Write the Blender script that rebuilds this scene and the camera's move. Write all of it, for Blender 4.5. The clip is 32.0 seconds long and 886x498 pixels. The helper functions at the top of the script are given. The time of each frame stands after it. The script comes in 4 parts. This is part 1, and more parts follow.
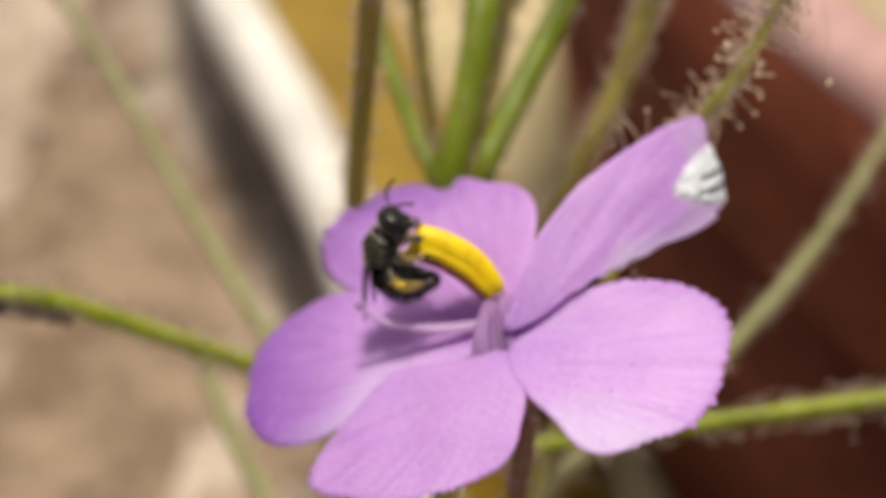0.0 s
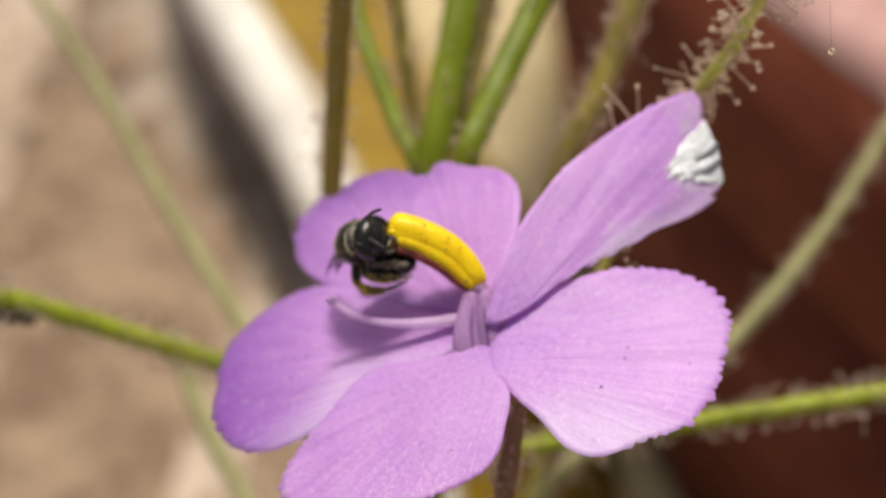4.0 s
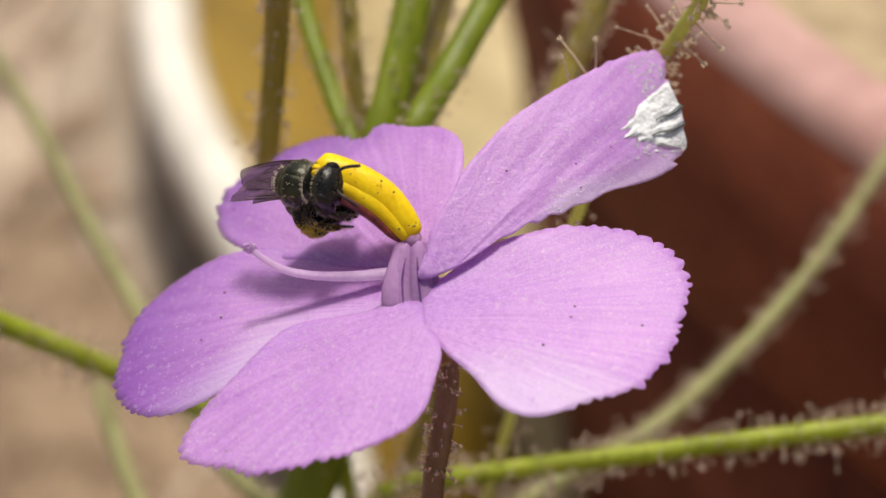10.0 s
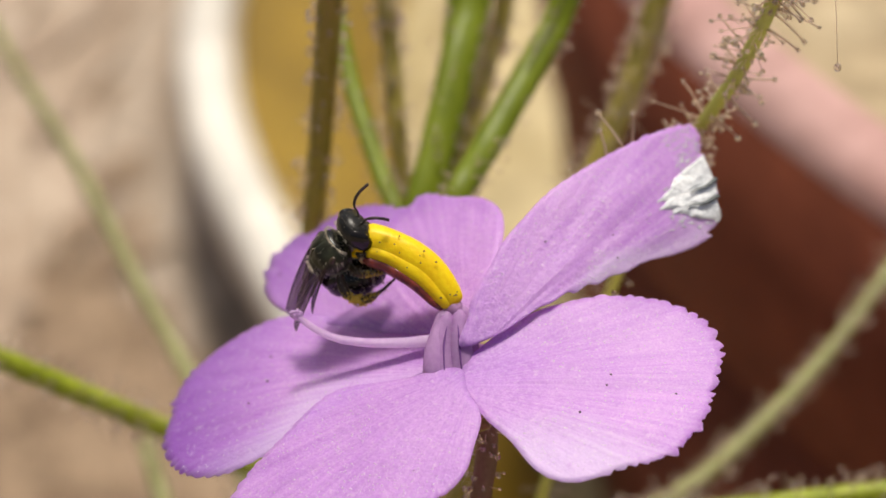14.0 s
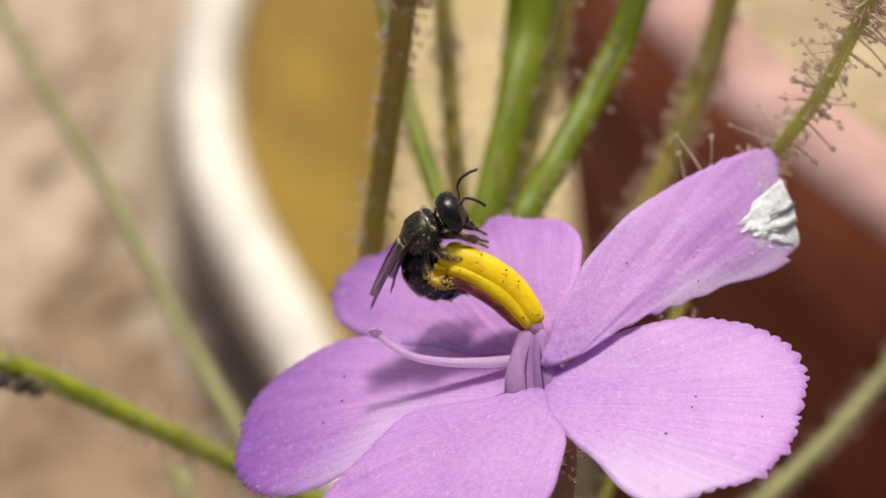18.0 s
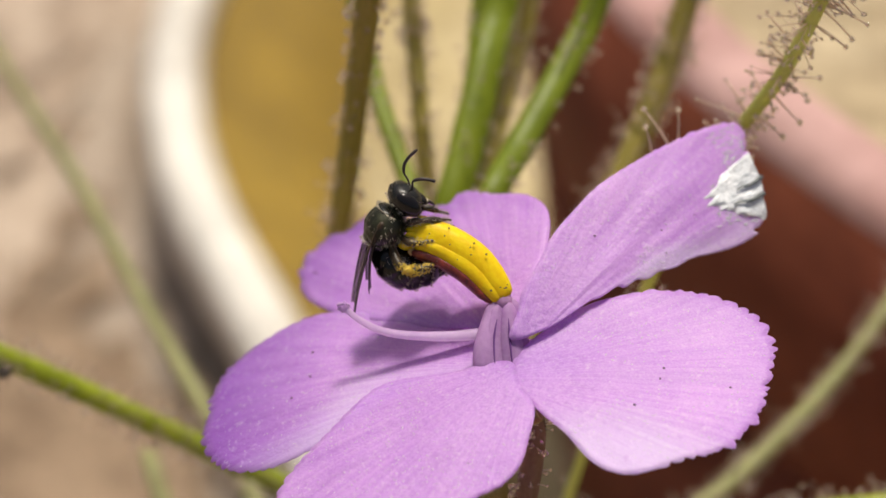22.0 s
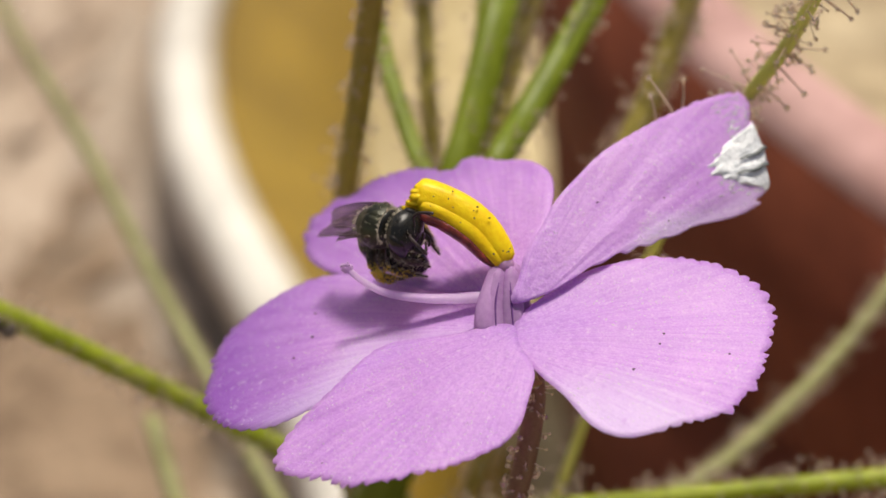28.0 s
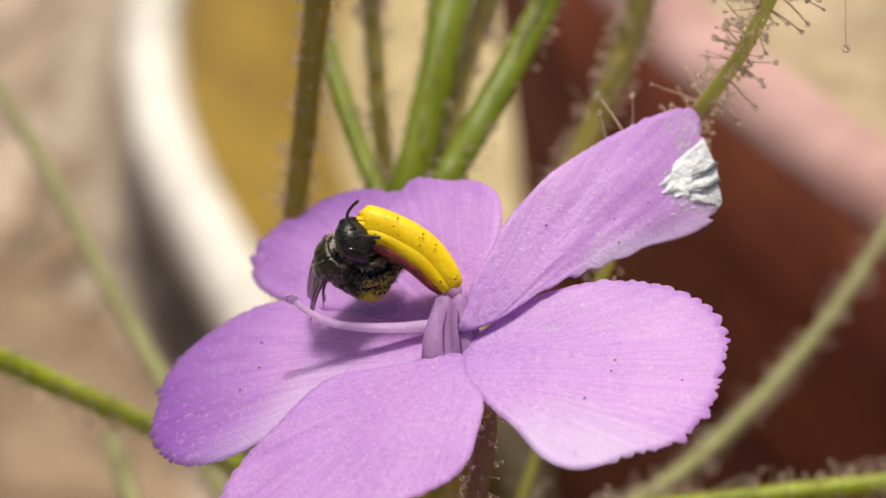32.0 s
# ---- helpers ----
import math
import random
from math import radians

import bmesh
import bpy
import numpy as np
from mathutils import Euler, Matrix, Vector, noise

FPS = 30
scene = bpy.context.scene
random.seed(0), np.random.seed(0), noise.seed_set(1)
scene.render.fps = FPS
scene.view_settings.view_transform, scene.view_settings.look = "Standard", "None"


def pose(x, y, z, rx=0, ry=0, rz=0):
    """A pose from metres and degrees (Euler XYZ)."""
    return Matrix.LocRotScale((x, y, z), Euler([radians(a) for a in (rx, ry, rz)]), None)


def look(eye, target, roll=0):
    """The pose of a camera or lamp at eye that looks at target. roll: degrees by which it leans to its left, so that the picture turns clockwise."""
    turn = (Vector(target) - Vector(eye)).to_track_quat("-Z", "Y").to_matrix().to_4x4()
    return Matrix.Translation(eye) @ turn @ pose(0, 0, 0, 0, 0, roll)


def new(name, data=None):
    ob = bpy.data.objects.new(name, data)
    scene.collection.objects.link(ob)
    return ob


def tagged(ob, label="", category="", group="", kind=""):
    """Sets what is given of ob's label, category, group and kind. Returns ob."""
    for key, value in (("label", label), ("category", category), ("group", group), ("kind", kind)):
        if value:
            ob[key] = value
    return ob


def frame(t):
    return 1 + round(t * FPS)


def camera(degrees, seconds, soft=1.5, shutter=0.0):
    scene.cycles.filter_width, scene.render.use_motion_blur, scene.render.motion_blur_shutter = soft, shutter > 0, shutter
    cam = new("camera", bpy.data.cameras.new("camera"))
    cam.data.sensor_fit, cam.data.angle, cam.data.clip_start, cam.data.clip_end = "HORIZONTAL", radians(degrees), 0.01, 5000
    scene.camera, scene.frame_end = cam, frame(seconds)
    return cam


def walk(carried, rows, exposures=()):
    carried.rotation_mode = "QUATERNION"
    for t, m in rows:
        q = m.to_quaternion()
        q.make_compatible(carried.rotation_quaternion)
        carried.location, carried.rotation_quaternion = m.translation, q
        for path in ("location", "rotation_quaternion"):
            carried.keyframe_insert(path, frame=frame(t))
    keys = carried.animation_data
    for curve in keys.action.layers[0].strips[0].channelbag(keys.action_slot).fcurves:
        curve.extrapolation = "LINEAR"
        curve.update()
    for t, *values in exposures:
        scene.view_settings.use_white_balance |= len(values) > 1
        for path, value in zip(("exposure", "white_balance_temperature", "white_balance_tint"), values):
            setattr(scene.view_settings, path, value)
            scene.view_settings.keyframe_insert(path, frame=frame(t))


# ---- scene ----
# Lengths below are in millimetres (MM turns them into metres); the flower's throat is at (0, 0, 150).
MM = 0.001
Z0 = 150.0
SOIL_Z = 46.0

cam = camera(24, 32.0, soft=1.6)
cam.data.dof.use_dof = True
cam.data.dof.focus_distance = 0.0735
cam.data.dof.aperture_fstop = 46.0
PATH = [
    (0, -0.00253, -0.05916, 0.21145, 47.216, 1.197, -1.133),
    (0.5, -0.00265, -0.05751, 0.21245, 46.784, 1.498, -1.094),
    (1, -0.00318, -0.05673, 0.21179, 46.693, 1.324, -1.255),
    (1.5, -0.00148, -0.05742, 0.21168, 46.695, 1.897, -2.039),
    (2, 0.00027, -0.05675, 0.21437, 46.320, 2.142, -2.074),
    (2.5, -0.00082, -0.05892, 0.21205, 46.595, 2.317, -2.071),
    (3, 0.00070, -0.05742, 0.21209, 46.267, 2.493, -1.171),
    (3.5, -0.00099, -0.05655, 0.21062, 46.537, 2.402, -1.413),
    (5.5, -0.00136, -0.05062, 0.19652, 50.652, 0.609, -1.395),
    (6, -0.00098, -0.05236, 0.19538, 51.899, 0.236, -1.235),
    (6.5, -0.00176, -0.05340, 0.19386, 51.978, 0.655, -1.305),
    (7, 0.00018, -0.05288, 0.19482, 52.366, 0.138, -1.356),
    (7.5, -0.00096, -0.05388, 0.19448, 52.415, 0.342, -1.309),
    (8, -0.00272, -0.05224, 0.19489, 52.629, 0.421, -0.970),
    (8.5, -0.00158, -0.05210, 0.19507, 52.665, 0.142, -1.194),
    (9, -0.00084, -0.05231, 0.19492, 52.586, 0.192, -0.988),
    (9.5, 0.00073, -0.05349, 0.19438, 52.871, 0.032, -0.649),
    (10, 0.00037, -0.05609, 0.19413, 53.740, 0.069, -0.416),
    (10.5, 0.00170, -0.05802, 0.19422, 54.471, 0.473, -0.380),
    (11, -0.00092, -0.05845, 0.19341, 54.899, 0.657, -0.276),
    (11.5, -0.00061, -0.05698, 0.19409, 54.972, 0.525, -0.242),
    (12, -0.00088, -0.05643, 0.19416, 54.960, 0.598, -0.200),
    (12.5, 0.00118, -0.05621, 0.19572, 54.818, 0.141, 0.044),
    (13, 0.00169, -0.05761, 0.19634, 54.984, 0.006, 0.015),
    (13.5, 0.00150, -0.05823, 0.19631, 54.833, 0.306, 0.454),
    (14, 0.00031, -0.05746, 0.19626, 54.926, 0.344, 0.712),
    (14.5, 0.00049, -0.05769, 0.19627, 55.003, 0.299, 0.943),
    (15, -0.00083, -0.05714, 0.19584, 55.151, 0.322, 1.118),
    (15.5, -0.00232, -0.05656, 0.19535, 55.498, 0.226, 1.255),
    (17.5, -0.00327, -0.05738, 0.19428, 56.614, -0.803, 0.025),
    (18, -0.00394, -0.05766, 0.19474, 56.462, -0.886, 0.326),
    (18.5, -0.00279, -0.05717, 0.19410, 56.497, -1.032, -0.072),
    (19, -0.00165, -0.05694, 0.19395, 56.268, -1.013, 0.098),
    (19.5, -0.00285, -0.05691, 0.19547, 56.800, -1.115, -0.132),
    (20, -0.00314, -0.05683, 0.19435, 56.878, -1.272, 0.029),
    (20.5, -0.00355, -0.05722, 0.19408, 56.753, -1.231, 0.102),
    (21, -0.00234, -0.05804, 0.19407, 56.701, -1.128, 0.028),
    (21.5, -0.00180, -0.05842, 0.19396, 56.646, -1.362, -0.191),
    (22, -0.00379, -0.05815, 0.19379, 56.569, -1.027, -0.525),
    (22.5, -0.00211, -0.05800, 0.19312, 56.476, -1.446, -0.579),
    (23, -0.00085, -0.05811, 0.19461, 55.873, -1.366, -0.561),
    (23.5, -0.00163, -0.05933, 0.19382, 56.236, -1.520, -0.998),
    (24, -0.00390, -0.06019, 0.19289, 56.220, -0.902, -0.790),
    (24.5, -0.00663, -0.05864, 0.19375, 56.244, -1.342, -0.614),
    (26.5, -0.00491, -0.06003, 0.19373, 56.183, -1.364, 0.180),
    (27, -0.00533, -0.06030, 0.19336, 56.088, -1.135, 0.425),
    (27.5, -0.00576, -0.05953, 0.19345, 55.936, -1.192, 0.216),
    (28, -0.00357, -0.05903, 0.19330, 56.221, -1.728, 0.242),
    (28.5, -0.00273, -0.05875, 0.19345, 56.095, -1.191, 0.124),
    (29, -0.00333, -0.05844, 0.19427, 56.090, -1.360, 0.129),
    (29.5, -0.00397, -0.05940, 0.19484, 56.025, -1.573, -0.230),
    (30, -0.00282, -0.05940, 0.19478, 56.035, -1.199, -0.244),
    (30.5, -0.00146, -0.05937, 0.19453, 55.766, -1.466, -0.315),
    (31, -0.00332, -0.05880, 0.19401, 56.171, -1.475, -0.520),
    (31.5, -0.00320, -0.05777, 0.19365, 56.253, -2.087, 0.313),
    (32, -0.00236, -0.05653, 0.19446, 55.186, -1.074, -0.843),
]
walk(cam, [(t, pose(x, y, z, rx, ry, rz)) for t, x, y, z, rx, ry, rz in PATH], exposures=[(0, -0.21, 6650, 9.5), (32, -0.21, 6650, 9.5)])

# ---- light: high midday sun from behind the flower, clear sky ----
SUN_WAY = Vector((0.05, 0.24, 0.95)).normalized()
world = bpy.data.worlds.new("sky")
scene.world = world
world.use_nodes = True
wn = world.node_tree.nodes
sky = wn.new("ShaderNodeTexSky")
sky.sky_type = "NISHITA"
sky.sun_disc = False
sky.sun_elevation = math.asin(SUN_WAY.z)
sky.dust_density = 6.0
sky.ozone_density = 0.3
sky.sun_rotation = math.atan2(SUN_WAY.x, SUN_WAY.y)
wn["Background"].inputs["Strength"].default_value = 0.104
world.node_tree.links.new(sky.outputs[0], wn["Background"].inputs["Color"])
sun = new("sun", bpy.data.lights.new("sun", "SUN"))
sun.data.energy = 4.5
sun.data.angle = radians(11.0)
sun.data.color = (1.0, 0.95, 0.86)
sun.matrix_basis = look((0.3, 0.2, 1.0), Vector((0.3, 0.2, 1.0)) - SUN_WAY)


# ---- materials ----
class Nodes:
    """Short way to write a node material."""

    def __init__(self, name):
        self.mat = bpy.data.materials.new(name)
        self.mat.use_nodes = True
        self.tree = self.mat.node_tree
        self.bsdf = self.tree.nodes["Principled BSDF"]
        self.out = self.tree.nodes["Material Output"]
        self.coord = self.tree.nodes.new("ShaderNodeTexCoord")

    def add(self, kind, **values):
        node = self.tree.nodes.new(kind)
        for key, value in values.items():
            node.inputs[key.replace("_", " ")].default_value = value
        return node

    def link(self, a, b):
        self.tree.links.new(a, b)

    def noise(self, size, detail=4.0, stretch=None, space="Object", rough=0.55):
        """Noise whose patches are about size metres across."""
        node = self.add("ShaderNodeTexNoise", Scale=1.0 / size, Detail=detail, Roughness=rough)
        if stretch:
            mapping = self.add("ShaderNodeMapping")
            mapping.inputs["Scale"].default_value = stretch
            self.link(self.coord.outputs[space], mapping.inputs["Vector"])
            self.link(mapping.outputs["Vector"], node.inputs["Vector"])
        else:
            self.link(self.coord.outputs[space], node.inputs["Vector"])
        return node.outputs["Fac"]

    def ramp(self, fac, *stops):
        node = self.add("ShaderNodeValToRGB")
        marks = node.color_ramp.elements
        while len(marks) < len(stops):
            marks.new(0.5)
        for mark, (place, colour) in zip(marks, stops):
            mark.position = place
            mark.color = (*colour, 1.0)
        self.link(fac, node.inputs["Fac"])
        return node.outputs["Color"]

    def mix(self, fac, a, b, how="MIX"):
        node = self.tree.nodes.new("ShaderNodeMix")
        node.data_type = "RGBA"
        node.blend_type = how
        for value, slot in ((fac, 0), (a, 6), (b, 7)):
            if isinstance(value, (int, float)):
                node.inputs[slot].default_value = value
            elif isinstance(value, tuple):
                node.inputs[slot].default_value = (*value, 1.0)
            else:
                self.link(value, node.inputs[slot])
        return node.outputs[2]

    def bump(self, height, strength, distance):
        node = self.add("ShaderNodeBump", Strength=strength, Distance=distance)
        self.link(height, node.inputs["Height"])
        self.link(node.outputs["Normal"], self.bsdf.inputs["Normal"])
        return node.outputs["Normal"]

    def base(self, colour):
        self.link(colour, self.bsdf.inputs["Base Color"])

    def set(self, **values):
        for key, value in values.items():
            self.bsdf.inputs[key.replace("_", " ")].default_value = value
        return self

    def thin(self, colour, share):
        """Lets a share of the light through, as a leaf or petal does."""
        through_it = self.add("ShaderNodeBsdfTranslucent")
        self.link(colour, through_it.inputs["Color"])
        mixed = self.add("ShaderNodeMixShader", Fac=share)
        self.link(self.bsdf.outputs[0], mixed.inputs[1])
        self.link(through_it.outputs[0], mixed.inputs[2])
        self.link(mixed.outputs[0], self.out.inputs["Surface"])


def spotted(name, dark, light, size, rough=0.6, relief=0.0, fine=0.25, **more):
    n = Nodes(name)
    big = n.ramp(n.noise(size), (0.3, dark), (0.7, light))
    small = n.ramp(n.noise(size * fine, 6.0), (0.35, (0.75, 0.75, 0.75)), (0.65, (1.0, 1.0, 1.0)))
    n.base(n.mix(1.0, big, small, "MULTIPLY"))
    n.set(Roughness=rough, **more)
    if relief:
        n.bump(n.noise(size * fine, 6.0), 0.7, relief)
    return n.mat


def petal_material():
    n = Nodes("petal")
    veins = n.noise(0.024, 5.0, (1.0, 0.05, 1.0), "UV", 0.6)
    patch = n.noise(0.0045, 3.0)
    grain = n.noise(0.00008, 2.0)
    colour = n.ramp(patch, (0.3, (0.58, 0.22, 0.79)), (0.7, (0.82, 0.49, 0.95)))
    colour = n.mix(0.42, colour, n.ramp(veins, (0.35, (0.58, 0.20, 0.75)), (0.65, (0.87, 0.55, 0.94))))
    colour = n.mix(0.3, colour, n.ramp(grain, (0.35, (0.62, 0.36, 0.72)), (0.7, (0.90, 0.76, 0.92))))
    place = n.add("ShaderNodeUVMap")
    place.uv_map = "pigment"
    split = n.add("ShaderNodeSeparateXYZ")
    n.link(place.outputs["UV"], split.inputs["Vector"])
    ragged = n.add("ShaderNodeMath")
    ragged.operation = "MULTIPLY_ADD"
    n.link(veins, ragged.inputs[0])
    ragged.inputs[1].default_value = 0.5
    n.link(split.outputs["X"], ragged.inputs[2])
    pale = n.ramp(ragged.outputs[0], (0.55, (0, 0, 0)), (1.25, (1, 1, 1)))
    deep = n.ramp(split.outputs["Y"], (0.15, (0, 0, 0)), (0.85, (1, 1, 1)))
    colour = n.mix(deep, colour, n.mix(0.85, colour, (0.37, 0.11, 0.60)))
    colour = n.mix(pale, colour, n.mix(0.52, colour, (0.86, 0.80, 0.97)))
    mottle = n.noise(0.00032, 3.0)
    colour = n.mix(n.ramp(mottle, (0.60, (0, 0, 0)), (0.72, (0.5, 0.5, 0.5))), colour, n.mix(0.6, colour, (0.50, 0.17, 0.66)))
    colour = n.mix(n.ramp(n.noise(0.00022, 3.0), (0.59, (0, 0, 0)), (0.74, (0.5, 0.5, 0.5))), colour, (0.92, 0.80, 0.94))
    # dark violet flecks, densest towards the throat
    way = n.add("ShaderNodeUVMap")
    way.uv_map = "UVMap"
    reach = n.add("ShaderNodeSeparateXYZ")
    n.link(way.outputs["UV"], reach.inputs["Vector"])
    near = n.ramp(reach.outputs["Y"], (0.20, (1, 1, 1)), (0.62, (0, 0, 0)))
    fleck = n.ramp(n.noise(0.00024, 5.0), (0.46, (0, 0, 0)), (0.66, (0.5, 0.5, 0.5)))
    colour = n.mix(n.mix(1.0, near, fleck, "MULTIPLY"), colour, n.mix(0.55, colour, (0.40, 0.12, 0.58)))
    n.base(colour)
    n.set(Roughness=0.36, Specular_IOR_Level=0.5, Sheen_Weight=0.15)
    both = n.mix(0.5, n.ramp(grain, (0.3, (0, 0, 0)), (0.7, (1, 1, 1))), n.ramp(veins, (0.3, (0, 0, 0)), (0.7, (1, 1, 1))))
    crinkle = n.noise(0.00026, 4.0)
    n.bump(n.mix(0.45, both, n.ramp(crinkle, (0.35, (0, 0, 0)), (0.65, (1, 1, 1)))), 0.5, 0.00007)
    n.thin(colour, 0.5)
    return n.mat


def leaf_material(name, dark, light, share=0.2):
    n = Nodes(name)
    streak = n.noise(0.0012, 4.0, (1.0, 0.25, 0.25))
    grain = n.noise(0.00018, 3.0)
    colour = n.ramp(streak, (0.3, dark), (0.72, light))
    colour = n.mix(0.35, colour, n.ramp(grain, (0.3, dark), (0.75, light)))
    n.base(colour)
    n.set(Roughness=0.42, Specular_IOR_Level=0.3)
    n.bump(grain, 0.4, 0.00005)
    n.thin(colour, share)
    return n.mat


def clear_material(name, colour, rough=0.05, alpha=1.0, glass=1.0, ior=1.38):
    n = Nodes(name)
    n.set(Base_Color=(*colour, 1.0), Roughness=rough, Transmission_Weight=glass, IOR=ior, Alpha=alpha)
    return n.mat


def ground_material():
    n = Nodes("ground")
    big = n.ramp(n.noise(0.09, 3.0), (0.38, (0.14, 0.092, 0.057)), (0.62, (0.40, 0.315, 0.235)))
    mid = n.ramp(n.noise(0.016, 5.0, (1.0, 0.24, 1.0)), (0.42, (0.17, 0.115, 0.072)), (0.58, (0.54, 0.44, 0.345)))
    fine = n.ramp(n.noise(0.003, 8.0), (0.3, (0.6, 0.6, 0.6)), (0.7, (1.0, 1.0, 1.0)))
    n.base(n.mix(1.0, n.mix(0.62, big, mid), fine, "MULTIPLY"))
    n.set(Roughness=0.95)
    n.bump(n.noise(0.006, 8.0), 0.8, 0.003)
    return n.mat


def bee_material(name, dark, light, rough, metal=0.0, relief=0.4):
    n = Nodes(name)
    pits = n.noise(0.00007, 3.0)
    n.base(n.ramp(n.noise(0.0005, 4.0), (0.3, dark), (0.75, light)))
    n.set(Roughness=rough, Metallic=metal, Specular_IOR_Level=0.36)
    n.bump(pits, relief, 0.00004)
    return n.mat


PETAL = petal_material()
YELLOW = leaf_material("anther_yellow", (0.84, 0.49, 0.002), (0.98, 0.78, 0.010), 0.16)
PORE = leaf_material("anther_pore", (0.55, 0.30, 0.12), (0.85, 0.66, 0.36), 0.3)
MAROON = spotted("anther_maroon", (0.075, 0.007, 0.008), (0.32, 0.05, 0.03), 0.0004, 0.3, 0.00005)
SEAM = leaf_material("filament_crease", (0.16, 0.05, 0.24), (0.30, 0.12, 0.40), 0.3)
FILAMENT = leaf_material("filament", (0.54, 0.28, 0.60), (0.80, 0.54, 0.83), 0.6)
STYLE = leaf_material("style", (0.74, 0.52, 0.80), (0.90, 0.76, 0.92), 0.66)
GREEN = leaf_material("leaf_green", (0.125, 0.165, 0.006), (0.27, 0.33, 0.02), 0.3)
BRIGHT_GREEN = leaf_material("leaf_bright_green", (0.22, 0.27, 0.012), (0.45, 0.51, 0.045), 0.3)
PALE_GREEN = leaf_material("leaf_pale_green", (0.28, 0.275, 0.11), (0.44, 0.435, 0.19), 0.3)
OLIVE = leaf_material("leaf_olive", (0.34, 0.285, 0.06), (0.54, 0.455, 0.12), 0.42)
BROWN_STALK = leaf_material("stalk_brown", (0.19, 0.10, 0.055), (0.33, 0.20, 0.12), 0.25)
LIME = leaf_material("leaf_lime", (0.62, 0.64, 0.16), (0.88, 0.88, 0.34), 0.45)
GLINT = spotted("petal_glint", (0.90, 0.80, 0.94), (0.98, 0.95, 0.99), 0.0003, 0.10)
SEPAL = leaf_material("sepal", (0.30, 0.28, 0.05), (0.50, 0.44, 0.12), 0.25)
HAIR = leaf_material("gland_hair", (0.66, 0.52, 0.40), (0.90, 0.80, 0.68), 0.65)
DROP = clear_material("gland_drop", (0.95, 0.84, 0.74), 0.04, 1.0, 0.85)
DEAD = spotted("withered_leaf", (0.02, 0.014, 0.009), (0.12, 0.075, 0.04), 0.0012, 0.7, 0.0001)
WHITE_SCAR = spotted("dried_petal_white", (0.66, 0.68, 0.70), (0.95, 0.95, 0.96), 0.0005, 0.25, 0.0001, 0.3)
SLATE = spotted("dried_crease", (0.05, 0.06, 0.06), (0.22, 0.24, 0.24), 0.0003, 0.5)
SPECK = spotted("dark_speck", (0.02, 0.012, 0.02), (0.10, 0.05, 0.08), 0.0002, 0.6)
GROUND = ground_material()


def litter_material():
    n = Nodes("dry_litter")
    each = n.add("ShaderNodeNewGeometry").outputs["Random Per Island"]
    tone = n.ramp(each, (0.0, (0.16, 0.105, 0.065)), (0.45, (0.29, 0.215, 0.15)), (1.0, (0.46, 0.37, 0.29)))
    n.base(n.mix(0.4, tone, n.ramp(n.noise(0.006, 5.0), (0.3, (0.30, 0.21, 0.14)), (0.7, (0.58, 0.48, 0.38)))))
    n.set(Roughness=0.85)
    n.bump(n.noise(0.003, 5.0), 0.5, 0.0006)
    return n.mat


CHAFF = litter_material()
BROWN_CHIPS = spotted("brown_chips", (0.13, 0.08, 0.045), (0.36, 0.255, 0.165), 0.008, 0.9, 0.0005)
# Shade is put into the wall's dark colour, sunlight and dust into the rim's.
SHADED_TERRACOTTA = spotted("terracotta", (0.145, 0.036, 0.018), (0.21, 0.057, 0.028), 0.02, 0.8, 0.0004, Specular_IOR_Level=0.15)
DUSTY_LIT_TERRACOTTA = spotted("dusty_lit_terracotta", (0.38, 0.19, 0.16), (0.55, 0.35, 0.32), 0.02, 0.85, 0.0004)
ENAMEL = spotted("white_enamel", (0.66, 0.61, 0.53), (0.78, 0.74, 0.66), 0.03, 0.4, 0.0)
MUSTARD = spotted("mustard_glaze", (0.22, 0.134, 0.010), (0.32, 0.205, 0.020), 0.03, 0.4, 0.0)
SOIL = spotted("tan_soil", (0.30, 0.22, 0.12), (0.52, 0.42, 0.27), 0.012, 0.95, 0.001)
SAND = spotted("pale_sand", (0.34, 0.26, 0.105), (0.56, 0.465, 0.28), 0.03, 0.9, 0.0008)
BEE_BLACK = bee_material("bee_black", (0.004, 0.004, 0.003), (0.018, 0.016, 0.012), 0.24)
BEE_BRONZE = bee_material("bee_bronze", (0.010, 0.010, 0.006), (0.055, 0.055, 0.028), 0.3, 0.35)
BEE_GLOSS = bee_material("bee_gloss", (0.003, 0.0025, 0.002), (0.014, 0.011, 0.007), 0.17, 0.0, 0.2)
BEE_EYE = bee_material("bee_eye", (0.004, 0.003, 0.003), (0.012, 0.009, 0.008), 0.12, 0.0, 0.05)
BEE_ANTENNA = bee_material("bee_antenna", (0.010, 0.006, 0.006), (0.05, 0.03, 0.03), 0.4)
BEE_LEG = bee_material("bee_leg", (0.012, 0.008, 0.005), (0.075, 0.045, 0.022), 0.35)
POLLEN = spotted("pollen", (0.62, 0.40, 0.03), (0.86, 0.64, 0.10), 0.0002, 0.9, 0.00006)
FUZZ = spotted("bee_fuzz", (0.42, 0.35, 0.25), (0.72, 0.64, 0.50), 0.0004, 0.7)
IVORY = spotted("bee_face_mark", (0.42, 0.36, 0.22), (0.62, 0.55, 0.38), 0.0003, 0.4)


def wing_material():
    n = Nodes("bee_wing")
    n.base(n.ramp(n.noise(0.0006, 3.0), (0.3, (0.05, 0.028, 0.045)), (0.7, (0.15, 0.085, 0.13))))
    n.set(Roughness=0.3, Alpha=0.55, Specular_IOR_Level=0.15)
    return n.mat


WING = wing_material()


